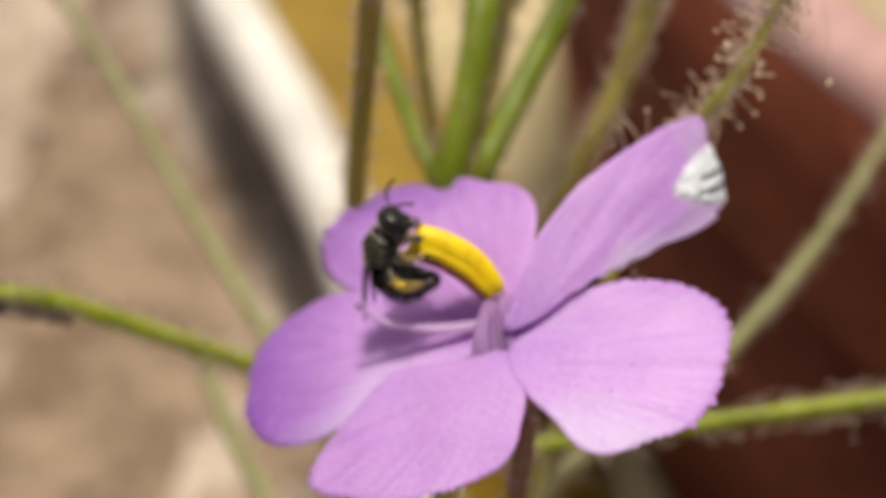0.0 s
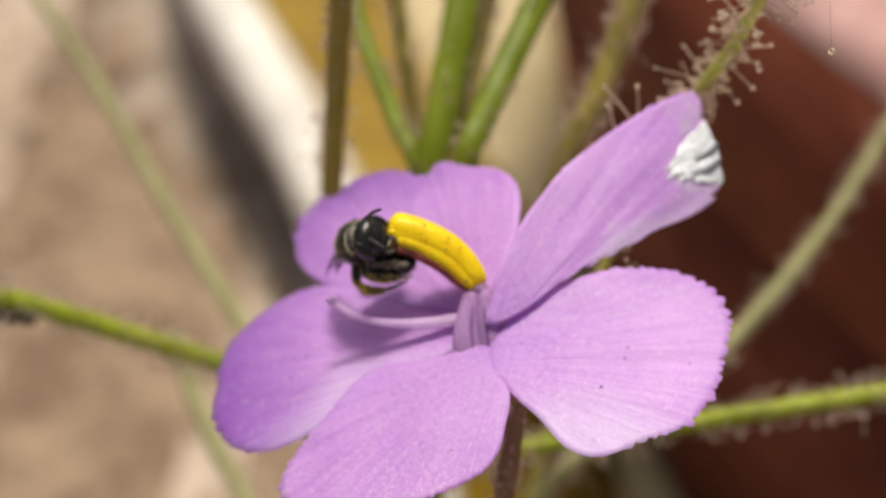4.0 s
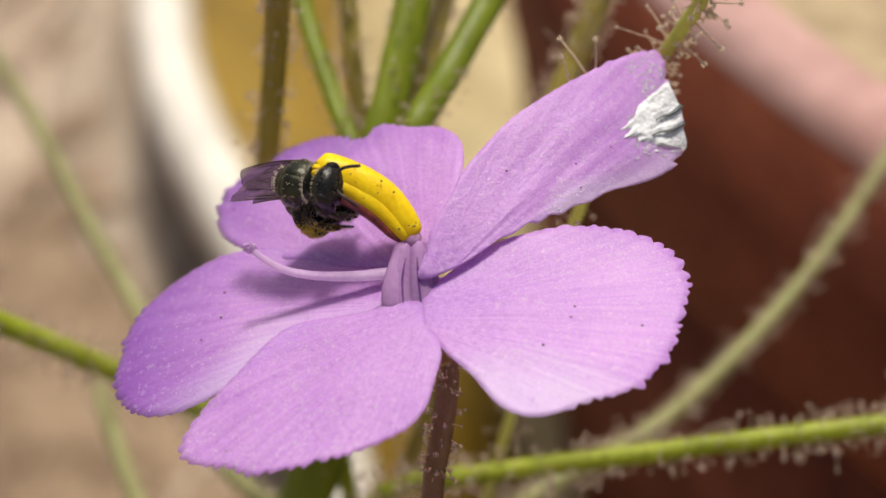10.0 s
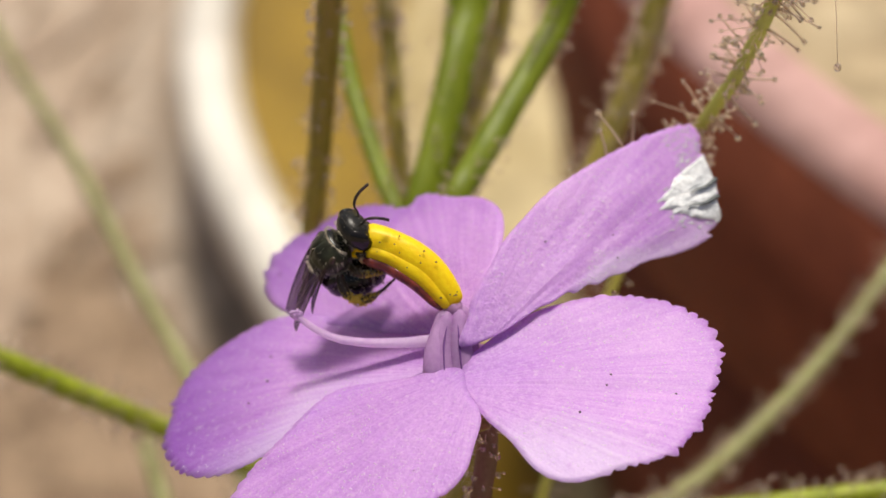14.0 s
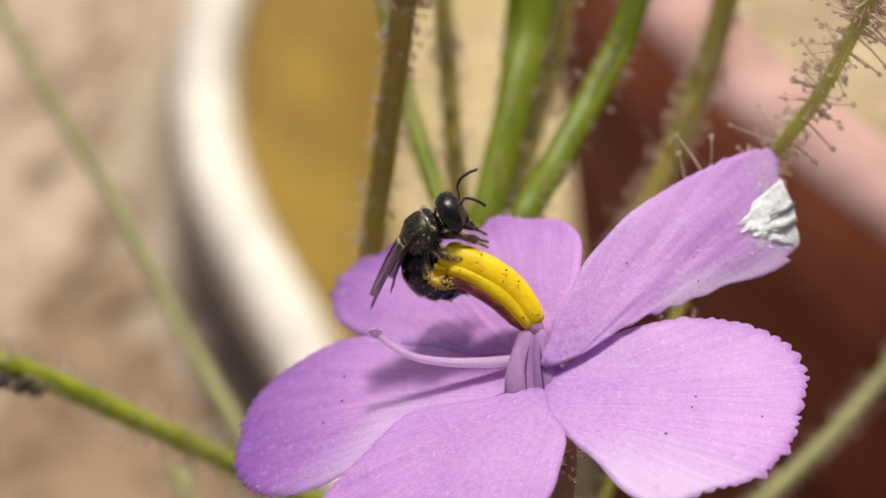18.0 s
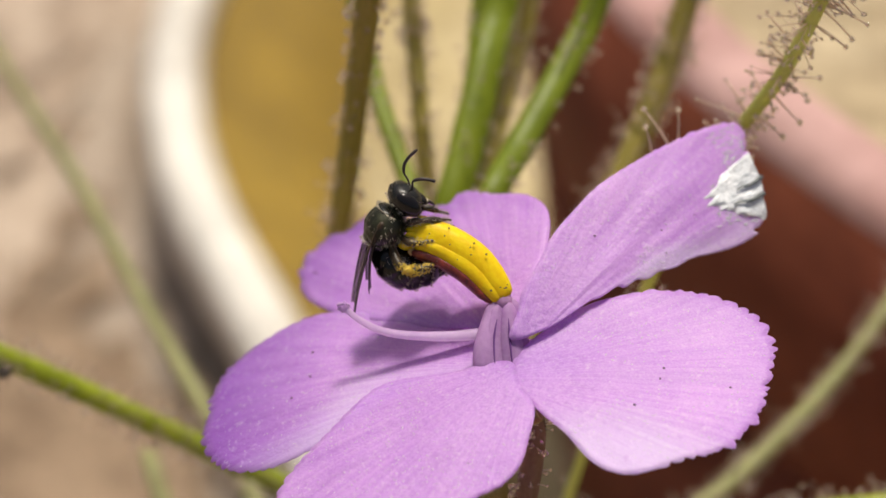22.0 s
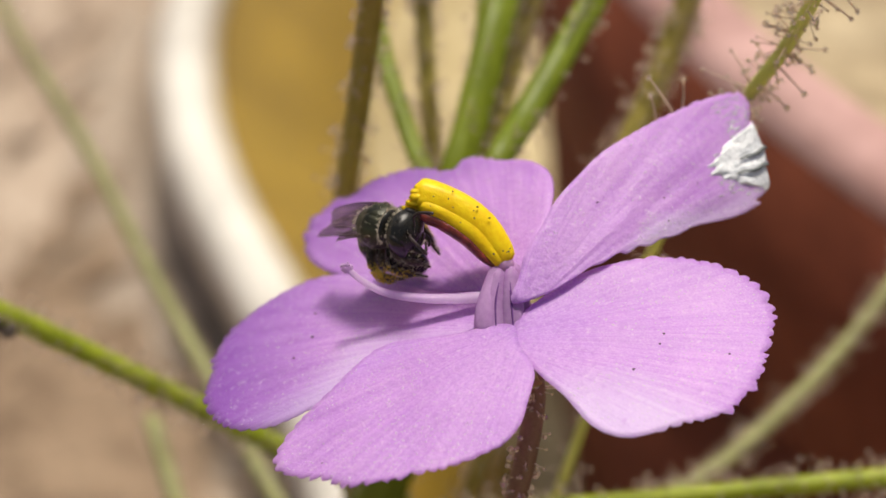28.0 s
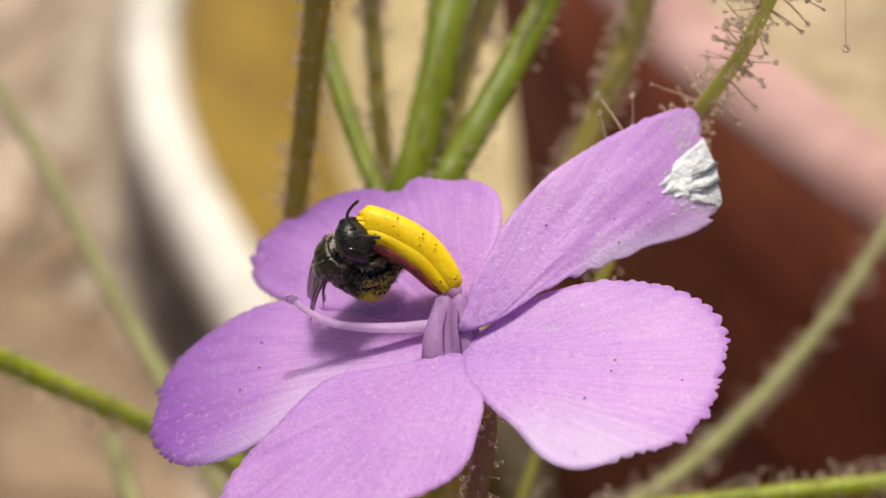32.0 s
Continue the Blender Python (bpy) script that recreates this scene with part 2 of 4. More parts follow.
# ---- mesh helpers ----
def link_mesh(name, bm, material, smooth=True):
    mesh = bpy.data.meshes.new(name)
    bm.to_mesh(mesh)
    bm.free()
    for face in mesh.polygons:
        face.use_smooth = smooth
    mesh.materials.append(material)
    return mesh


def part(name, bm, material, parent, label="", smooth=True):
    ob = new(name, link_mesh(name, bm, material, smooth))
    ob.parent = parent
    return tagged(ob, label)


def thing(name, bm, material, label, category, group="", kind="", smooth=True):
    ob = new(name, link_mesh(name, bm, material, smooth))
    return tagged(ob, label, category, group, kind)


def empty(name, place, label, category, group=""):
    ob = new(name)
    ob.matrix_basis = Matrix.Translation(place)
    return tagged(ob, label, category, group)


def bezier(points, n):
    """n points on a smooth line through the given ones."""
    p = [Vector(q) for q in points]
    p = [p[0] * 2 - p[1], *p, p[-1] * 2 - p[-2]]
    spans = len(p) - 3
    out = []
    for i in range(n):
        s = i / (n - 1) * spans
        k = min(int(s), spans - 1)
        u = s - k
        a, b, c, d = p[k:k + 4]
        out.append(0.5 * ((2 * b) + (c - a) * u + (2 * a - 5 * b + 4 * c - d) * u * u + (3 * b - a - 3 * c + d) * u ** 3))
    return out


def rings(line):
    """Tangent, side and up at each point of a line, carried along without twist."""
    side = None
    out = []
    for i, p in enumerate(line):
        t = (line[min(i + 1, len(line) - 1)] - line[max(i - 1, 0)]).normalized()
        if side is None:
            side = t.cross(Vector((0.13, -0.2, 1.0))).normalized()
        side = (side - t * side.dot(t)).normalized()
        out.append((p, t, side, t.cross(side).normalized()))
    return out


def tube(bm, line, radius, sides=10, flat=1.0, caps=True, wobble=0.0, seed=0):
    """A tube of millimetre radius(s) (0 to 1 along it) on a line; flat squeezes it into a blade."""
    rng = random.Random(seed)
    loops = []
    n = len(line)
    for i, (p, t, a, b) in enumerate(rings(line)):
        r = radius(i / (n - 1))
        loop = []
        for k in range(sides):
            w = 2 * math.pi * k / sides
            rr = r * (1 + wobble * (rng.random() - 0.5))
            loop.append(bm.verts.new((p + a * (rr * math.cos(w)) + b * (rr * flat * math.sin(w))) * MM))
        loops.append(loop)
    for lo, hi in zip(loops, loops[1:]):
        for k in range(sides):
            bm.faces.new((lo[k], lo[(k + 1) % sides], hi[(k + 1) % sides], hi[k]))
    if caps:
        bm.faces.new(loops[0][::-1])
        bm.faces.new(loops[-1])
    return bm


def ball(bm, centre, radii, segments=24, turn=None, lump=0.0, seed=0):
    """An egg of millimetre radii, with lumps."""
    made = bmesh.ops.create_uvsphere(bm, u_segments=segments, v_segments=segments * 2 // 3, radius=1.0)["verts"]
    for v in made:
        w = Vector(v.co)
        k = 1 + lump * noise.noise(w * 2.2 + Vector((seed, seed * 1.7, 0)))
        q = Vector((w.x * radii[0], w.y * radii[1], w.z * radii[2])) * k
        if turn:
            q = turn @ q
        v.co = (q + Vector(centre)) * MM
    return bm


def lathe(profile, sides=96):
    """A body turned round z from (radius, height) pairs in millimetres; closed if the first pair is the last."""
    bm = bmesh.new()
    loops = [[bm.verts.new((r * math.cos(2 * math.pi * k / sides) * MM, r * math.sin(2 * math.pi * k / sides) * MM, z * MM))
              for k in range(sides)] for r, z in profile]
    for lo, hi in zip(loops, loops[1:]):
        for k in range(sides):
            bm.faces.new((lo[k], lo[(k + 1) % sides], hi[(k + 1) % sides], hi[k]))
    return bm


ICO = bmesh.new()
bmesh.ops.create_icosphere(ICO, subdivisions=1, radius=1.0)
ICO_V = [v.co.copy() for v in ICO.verts]
ICO_F = [[v.index for v in fc.verts] for fc in ICO.faces]
ICO.free()


class Cloud:
    """Many small pieces in one mesh, from plain lists."""

    def __init__(self):
        self.v, self.f = [], []

    def stalk(self, a, b, r0, r1, sides=4):
        t = (b - a).normalized()
        s = t.orthogonal().normalized()
        u = t.cross(s)
        k0 = len(self.v)
        for p, r in ((a, r0), (b, r1)):
            for k in range(sides):
                w = 2 * math.pi * k / sides
                self.v.append((p + s * (r * math.cos(w)) + u * (r * math.sin(w))) * MM)
        for k in range(sides):
            self.f.append((k0 + k, k0 + (k + 1) % sides, k0 + sides + (k + 1) % sides, k0 + sides + k))

    def bead(self, c, r, squash=1.0):
        k0 = len(self.v)
        self.v += [(c + Vector((q.x, q.y, q.z * squash)) * r) * MM for q in ICO_V]
        self.f += [tuple(k0 + i for i in fc) for fc in ICO_F]

    def chip(self, c, turn, l, w, h, bend):
        """A curled strip with thickness."""
        k0 = len(self.v)
        for i in range(4):
            x = (i / 3 - 0.5) * l
            z = bend * (1 - (i / 1.5 - 1) ** 2)
            ww = w * (0.55 if i in (0, 3) else 1.0)
            for y, up in ((-ww, 0), (ww, 0), (ww, h), (-ww, h)):
                self.v.append((c + turn @ Vector((x, y / 2, z + up))) * MM)
        for i in range(3):
            a = k0 + i * 4
            for k in range(4):
                self.f.append((a + k, a + (k + 1) % 4, a + 4 + (k + 1) % 4, a + 4 + k))
        self.f.append((k0 + 3, k0 + 2, k0 + 1, k0))
        self.f.append((k0 + 12, k0 + 13, k0 + 14, k0 + 15))

    def mesh(self, name, material, smooth=True):
        me = bpy.data.meshes.new(name)
        me.from_pydata([tuple(q) for q in self.v], [], self.f)
        me.polygons.foreach_set("use_smooth", [smooth] * len(me.polygons))
        me.materials.append(material)
        me.update()
        return me

    def part(self, name, material, parent, label="", smooth=True):
        ob = new(name, self.mesh(name, material, smooth))
        ob.parent = parent
        return tagged(ob, label, kind="stuff")


# ---- ground ----
def ground_height(x, y):
    near = math.exp(-((x / 900) ** 2 + (y / 900) ** 2))
    return near * (2.0 * noise.noise(Vector((x, y, 0)) / 60) + 0.7 * noise.noise(Vector((x, y, 9)) / 22)) - 3


def ground():
    bm = bmesh.new()
    steps = [-60000, -8000, -1500, -600] + [-300 + 20 * i for i in range(51)] + [1100, 2000, 8000, 60000]
    grid = []
    for y in steps:
        row = []
        for x in steps:
            z = ground_height(x, y)
            if x * x + y * y > 4e6:
                z = 0
            row.append(bm.verts.new((x * MM, y * MM, (z + SOIL_Z) * MM)))
        grid.append(row)
    for j in range(len(steps) - 1):
        for i in range(len(steps) - 1):
            bm.faces.new((grid[j][i], grid[j][i + 1], grid[j + 1][i + 1], grid[j + 1][i]))
    thing("ground", bm, GROUND, "pale brown dry soil strewn with litter", "ground", kind="structure")


def litter():
    rng = random.Random(5)
    cloud = Cloud()
    for i in range(1500):
        x, y = rng.gauss(20, 190), rng.gauss(300, 220)
        if math.hypot(x - TUB[0], y - TUB[1]) < shore(x - TUB[0], y - TUB[1]) * (1.35 if x > TUB[0] else 1.0) + 14:
            continue
        turn = Euler((rng.uniform(-0.05, 0.05), rng.uniform(-0.05, 0.05), rng.gauss(1.4, 0.3))).to_matrix()
        cloud.chip(Vector((x, y, SOIL_Z + ground_height(x, y) + rng.uniform(-0.2, 0.25))), turn, rng.uniform(18, 80), rng.uniform(4, 12), rng.uniform(0.2, 0.4), rng.uniform(0, 0.5))
    tagged(new("dry_leaf_litter", cloud.mesh("dry_leaf_litter", CHAFF, False)), "dry tan leaf and bark litter on the soil", "litter", kind="stuff")


# small dark brown chips that darken the ground left of the basin
def mulch():
    rng = random.Random(15)
    cloud = Cloud()
    for i in range(640):
        x, y = rng.gauss(-37, 15), rng.gauss(116, 30)
        if math.hypot(x - TUB[0], y - TUB[1]) < shore(x - TUB[0], y - TUB[1]) + 9:
            continue
        turn = Euler((rng.uniform(-0.06, 0.06), rng.uniform(-0.06, 0.06), rng.gauss(1.35, 0.5))).to_matrix()
        cloud.chip(Vector((x, y, SOIL_Z + ground_height(x, y) + rng.uniform(-0.2, 0.35))), turn, rng.uniform(6, 20), rng.uniform(1.5, 4), rng.uniform(0.2, 0.4), rng.uniform(0, 0.4))
    tagged(new("brown_chips", cloud.mesh("brown_chips", BROWN_CHIPS, False)), "dark brown chips beside the basin", "mulch", kind="stuff")


# ---- basin with a white rim, and the terracotta pot standing in it ----
TUB = (115.8, 192.2, 150.4)


def shore(x, y):
    """How far the basin's rim lies from its middle, in the direction (x, y): round behind, a long oval in front, wider on one side."""
    if x > 0:
        x = x / 1.35
    n = math.hypot(x, y) or 1.0
    x, y = x / n, y / n
    if y * TUB[2] >= -60:
        return TUB[2]
    lo, hi = 60.0 / -y, 420.0
    for _ in range(24):
        mid = (lo + hi) / 2
        deep = -60 - y * mid
        half = (138 - 25 * (1 - math.exp(-deep / 58))) * max(0.0, 1 - (deep / 225) ** 4) ** 0.25
        lo, hi = (mid, hi) if abs(x * mid) < half else (lo, mid)
    return lo


def oval(bm):
    for v in bm.verts:
        k = shore(max(v.co.x, v.co.x * 1.35), v.co.y) / TUB[2]
        v.co.x *= k * (1.35 if v.co.x > 0 else 1.0)
        v.co.y *= k
    return bm


def basin():
    place = Vector((TUB[0] * MM, TUB[1] * MM, SOIL_Z * MM))
    tub = empty("basin", place, "oval mustard basin with a thick white rim on the soil", "basin")
    r, h = TUB[2], 19.0
    part("rim", oval(lathe([(r - 3.0, h - 6), (r - 3.8, h - 1.5), (r - 2.7, h + 0.9), (r, h + 1.8), (r + 2.7, h + 0.9), (r + 3.8, h - 1.5), (r + 3.0, h - 7),
                       (r + 0.5, h - 7), (r - 3.0, h - 6)], 200)), ENAMEL, tub, "thick rolled white rim")
    part("wall", oval(lathe([(r - 3.2, h - 5), (r - 13, 9), (r - 26, 2), (r - 26, -3.5), (r - 18, -3.5), (r - 6, 8), (r + 0.2, h - 6)], 200)), MUSTARD, tub, "sloping mustard-yellow wall")
    bm = bmesh.new()
    loops = []
    for j in range(9):
        rr = (r - 22) * j / 8
        loops.append([bm.verts.new((rr * math.cos(w) * MM, rr * math.sin(w) * MM, (3.5 + 1.2 * noise.noise(Vector((rr * math.cos(w), rr * math.sin(w), 0)) / 25)) * MM))
                      for w in (2 * math.pi * k / 64 for k in range(64))] if j else [bm.verts.new((0, 0, 3.5 * MM))])
    for k in range(64):
        bm.faces.new((loops[0][0], loops[1][k], loops[1][(k + 1) % 64]))
    for lo, hi in zip(loops[1:], loops[2:]):
        for k in range(64):
            bm.faces.new((lo[k], hi[k], hi[(k + 1) % 64], lo[(k + 1) % 64]))
    part("sand_fill", oval(bm), SAND, tub, "pale dry sand")


def terracotta_pot():
    x, y, r, h, taper = 131.2, 112.6, 128.0, 80.4, 0.13
    pot = empty("terracotta_pot", (x * MM, y * MM, (SOIL_Z + 3.5) * MM), "standing terracotta pot filled with sand, in the basin", "flower pot")
    rim, foot = 6.2, r - h * taper
    part("body", lathe([(6, 0), (foot - 2, 0), (foot, 2), (r - 26 * taper - 0.6, h - 26), (r - 26 * taper - 9, h - 26), (foot - 7, 8), (6, 8), (6, 0)], 128), SHADED_TERRACOTTA, pot)
    part("collar", lathe([(r - 2.0 - 26 * taper, h - 27), (r - 26 * taper, h - 26), (r - 0.5, h - 2.4), (r - rim + 0.2, h - 2.4), (r - rim - 0.6, h - 27), (r - 2.0 - 26 * taper, h - 27)], 128),
         SHADED_TERRACOTTA, pot, "thick terracotta collar with shade put into its dark colour")
    part("rim", lathe([(r - 0.45, h - 2.4), (r - 0.6, h - 1.6), (r - 1.1, h - 0.9), (r - 2.0, h - 0.3), (r - rim + 1.2, h), (r - rim, h - 1.0), (r - rim + 0.1, h - 2.4), (r - 0.45, h - 2.4)], 128),
         DUSTY_LIT_TERRACOTTA, pot, "thick rim, pale pink from dust and from sunlight put into its colour")
    bm = bmesh.new()
    loops = []
    for j in range(1, 8):
        rr = (r - rim - 0.3) * j / 7
        loops.append([bm.verts.new((rr * math.cos(w) * MM, rr * math.sin(w) * MM, (h - 4.5 + 1.2 * noise.noise(Vector((rr * math.cos(w), rr * math.sin(w), 3)) / 14)) * MM))
                      for w in (2 * math.pi * k / 64 for k in range(64))])
    bm.faces.new(loops[0])
    for lo, hi in zip(loops, loops[1:]):
        for k in range(64):
            bm.faces.new((lo[k], hi[k], hi[(k + 1) % 64], lo[(k + 1) % 64]))
    part("soil_fill", bm, SOIL, pot, "tan sandy soil in the pot")


# ---- the plant: thread leaves with sticky hairs ----
def hairs(owner, line, radius, count, length, seed, gone=0.0, cover=(0.0, 1.0)):
    rng = random.Random(seed)
    stalks, drops = Cloud(), Cloud()
    ring = rings(line)
    n = len(ring) - 1
    for i in range(count):
        s = rng.uniform(*cover)
        p, t, a, b = ring[min(n, int(s * n))]
        p = p.lerp(ring[min(n, int(s * n) + 1)][0], s * n - int(s * n))
        w = rng.uniform(0, 2 * math.pi)
        out = (a * math.cos(w) + b * math.sin(w)).normalized()
        way = (out + t * rng.gauss(0, 0.25) + Vector((0, 0, -0.15 * rng.random()))).normalized()
        r = radius(s)
        lng = length * (0.35 + 0.65 * rng.random() ** 2) * (1.9 if rng.random() < 0.08 else 1.0)
        tip = p + out * r * 0.9 + way * lng
        stalks.stalk(p + out * r * 0.85, tip, 0.028, 0.016, 3)
        if rng.random() > gone:
            drops.bead(tip, rng.uniform(0.06, 0.13), rng.uniform(0.8, 1.1))
    stalks.part("hair_coat", HAIR, owner, "fine pale glandular hairs")
    drops.part("mucilage", DROP, owner, "clear sticky droplets")


def long_hairs(owner, line, radius, count, seed):
    """The long hairs that can be told apart, one by one, each with its drop."""
    rng = random.Random(seed)
    ring = rings(line)
    for i in range(count):
        k = rng.randrange(12, 30)
        p, t, a, b = ring[k]
        p = p.lerp(ring[k + 1][0], rng.random())
        w = rng.uniform(0, 2 * math.pi)
        out = (a * math.cos(w) + b * math.sin(w) + t * rng.gauss(0, 0.3)).normalized()
        tip = p + out * (0.4 + 1.75 * rng.random() ** 1.6)
        bend = (p + tip) / 2 + Vector((rng.gauss(0, 0.05), rng.gauss(0, 0.05), rng.gauss(0, 0.05)))
        part("gland_hair", tube(bmesh.new(), bezier([p, bend, tip], 5), lambda s: 0.048 - 0.018 * s, 6), HAIR, owner)
        part("sticky_drop", ball(bmesh.new(), tip, (rng.uniform(0.07, 0.13) + 0.05 * (i % 9 == 0),) * 3, 8), DROP, owner)


LEAVES = [
    # name, label, material, half width, flatness, line (from the foot to the tip, heights from the throat), hairs, their reach
    ("stem", "thick green plant stem", GREEN, 1.3, 1.0, [(-22, 10, -106), (-19, 12, -80), (-12, 15.5, -45), (-4.5, 17.3, -20), (-2.0, 18.0, -7)], 200, 0.6),
    ("leaf", "olive-brown thread leaf with sticky hairs", OLIVE, 0.54, 1.0, [(-2.0, 17, -42), (-6.4, 18, -22), (-6.9, 18.9, -9.0), (-6.2, 18.5, -1.4), (-5.4, 16.9, 6.4), (-5.2, 16.2, 8.7), (-5.0, 17.5, 14), (-4.8, 21, 20)], 420, 0.62),
    ("leaf", "brown thread leaf with sticky hairs", OLIVE, 0.42, 1.0, [(-2.2, 19.0, -15), (-2.7, 22.5, -8.1), (-3.1, 24.3, -4.7), (-3.5, 27.0, -1.0), (-3.7, 27.8, 0.6), (-4.2, 32, 7), (-4.5, 37, 14)], 300, 0.55),
    ("leaf", "short bright green thread leaf", GREEN, 0.46, 0.8, [(-2.2, 17.4, -10), (-2.8, 18.9, -6.1), (-3.7, 21.2, -5.1), (-4.6, 23.7, -3.8), (-5.4, 26.3, -2.5), (-6.6, 31, 0.6)], 110, 0.45),
    ("leaf", "broad bright green leaf blade", GREEN, 0.86, 0.55, [(-2.2, 16.8, -11), (-2.1, 18.3, -6.0), (-1.1, 21.5, -3.3), (-0.2, 25.1, -0.8), (0.4, 27.7, 0.5), (1.4, 32, 6), (2.0, 37, 12)], 150, 0.4),
    ("leaf", "olive thread leaf with sticky hairs", OLIVE, 0.45, 1.0, [(-1.6, 18.0, -12), (-0.5, 21.5, -6.2), (0.6, 26.2, -4.1), (1.3, 28.9, -2.6), (1.8, 30.1, -1.3), (3.0, 36, 8)], 260, 0.55),
    ("leaf", "bright green leaf blade with a dark groove", GREEN, 0.66, 0.6, [(-2.0, 15.6, -12), (-0.6, 15.4, -3.2), (1.1, 19.3, -1.9), (3.4, 23.9, 0.0), (4.5, 25.9, 1.5), (6.4, 29.5, 7), (7.6, 33, 12)], 240, 0.55),
    ("leaf", "olive thread leaf thick with sticky hairs", OLIVE, 0.60, 1.0, [(-1.0, 18.5, -24), (3.9, 21.4, -9.3), (6.2, 23.5, -5.5), (8.0, 26.2, -1.9), (8.8, 27.5, 0.3), (10.5, 31, 7), (11.6, 34, 12)], 520, 0.68),
    ("leaf", "yellow-green thread leaf with long sticky hairs", LIME, 0.28, 1.0, [(-0.5, 16.5, -40), (5.6, 14.6, -9), (8.4, 12.8, 0.9), (9, 12.3, 2.7), (10.4, 11.1, 6.3), (11.4, 10.5, 9.8), (11.9, 10.4, 11.3), (14.0, 9.8, 17)], 210, 1.2),
    ("leaf", "pale green thread leaf with sticky hairs", PALE_GREEN, 0.58, 1.0, [(-2.4, 18, -60), (-5.5, 19.5, -32), (-10.2, 23.9, -28.6), (-13.3, 29.5, -27.0), (-18.8, 39.1, -24.0), (-23.0, 46.9, -21.5), (-27.1, 53.2, -19.1), (-29.2, 56.9, -18.1), (-35, 67, -14)], 420, 0.9),
    ("leaf", "bright green thread leaf with a withered scrap", BRIGHT_GREEN, 0.52, 1.0, [(-2.2, 17.6, -46), (-4.0, 17.5, -22), (-8.3, 17.8, -20.4), (-13.2, 17.7, -17.4), (-16.8, 16.9, -14.55), (-21.9, 15.8, -10.7), (-24.5, 15.5, -9.8), (-27.6, 15.1, -8.7), (-35, 14.6, -6.5)], 460, 0.95),
    ("leaf", "pale green thread leaf with sticky hairs", PALE_GREEN, 0.56, 1.0, [(-1.4, 17.2, -44), (2.5, 14.5, -25.5), (6, 16.2, -22.6), (9, 18.6, -22.8), (12, 21.3, -22.7), (16, 25.7, -22.1), (20, 30.7, -21.1), (24, 36.4, -19.5), (28, 42.8, -17.4)], 380, 0.8),
    ("leaf", "bright green thread leaf thick with sticky hairs", BRIGHT_GREEN, 0.44, 1.0, [(-1.6, 17.0, -42), (-2.6, 12.4, -22), (-0.9, 11.6, -18.4), (2.0, 11.5, -17.7), (11.9, 11.6, -16.2), (19.4, 11.8, -15.2), (23.2, 12.1, -14.9), (30, 12.6, -14)], 560, 1.0),
    ("leaf", "faded green thread leaf low on the plant", PALE_GREEN, 0.50, 1.0, [(-2.2, 18, -66), (-8.0, 13.0, -36), (-11.5, 16.4, -32.3), (-13.2, 20.2, -31.2), (-15.0, 23.6, -30.5), (-16.4, 27.0, -29.7), (-17.8, 31, -28.6)], 160, 0.7),
    ("leaf", "blunt dark green leaf beside the broad blade", GREEN, 0.42, 0.8, [(-1.2, 23.3, -3.6), (-0.8, 25.7, -2.4), (-0.6, 27.5, -1.1), (-0.4, 29.5, 0.3), (0.6, 33, 9)], 60, 0.4),
]


def plant():
    base = Vector((-22, 10, SOIL_Z))
    root = empty("rainbow_plant", base * MM, "slender carnivorous plant with thread leaves and sticky hairs", "plant")
    for i, (name, label, material, width, flat, points, count, reach) in enumerate(LEAVES):
        line = [Vector((p[0], p[1], p[2] + Z0)) - base for p in bezier(points, 34)]
        thin_out = 0.45 if label.startswith("pale") else 0.0
        radius = lambda s, w=width, k=thin_out: w * (0.72 + 0.28 * min(1, s * 3)) * (1 - k * s)
        leaf = part(name, tube(bmesh.new(), line, radius, 10, flat, True, 0.05, i), material, root, label)
        if count:
            hairs(leaf, line, radius, int(count * (0.6 if material is GREEN and i < 9 else 1.5)), reach, 40 + i)
        if "groove" in label:
            crack = [q + Vector((-0.12, -0.45, 0.40)) for q in line[15:24]]
            part("crack", tube(bmesh.new(), crack, lambda s: 0.04 * math.sin(math.pi * (0.1 + 0.8 * s)) + 0.01, 6, 1.0, True, 0.5, 2), DEAD, leaf, "thin black crack in the blade")
        if material is BRIGHT_GREEN:
            rng = random.Random(60 + i)
            dew = Cloud()
            for k in range(46):
                q = line[rng.randrange(12, 32)]
                dew.bead(q + Vector((rng.gauss(0, 0.5), rng.gauss(0, 0.5), rng.gauss(-0.5, 0.6))), rng.uniform(0.10, 0.20))
            dew.part("dew", DROP, leaf, "larger clear droplets among the hairs")
        if reach > 1.15:
            long_hairs(leaf, line, radius, 95, 5)
    # one far drop at the end of a very long hair
    far_drop = Vector((13.2, 6.5, 159.2)) - base
    part("gland_hair", tube(bmesh.new(), bezier([Vector((12.6, 10.2, 163.0)) - base, Vector((13.1, 8.2, 161.4)) - base, far_drop], 8), lambda s: 0.014, 5), HAIR, root)
    part("sticky_drop", ball(bmesh.new(), far_drop, (0.15, 0.15, 0.16), 12), DROP, root, "dark clear drop")
    # withered bit clasping one leaf
    bm = bmesh.new()
    for k in range(5):
        ball(bm, Vector((-24.6 + 0.8 * k, 15.1 + 0.05 * k, Z0 - 10.1 - 0.3 * k)) - base, (0.8 - 0.09 * k, 0.5, 0.55 - 0.08 * k), 14, None, 0.7, k)
    part("withered_scrap", bm, DEAD, root, "withered black scrap of leaf")


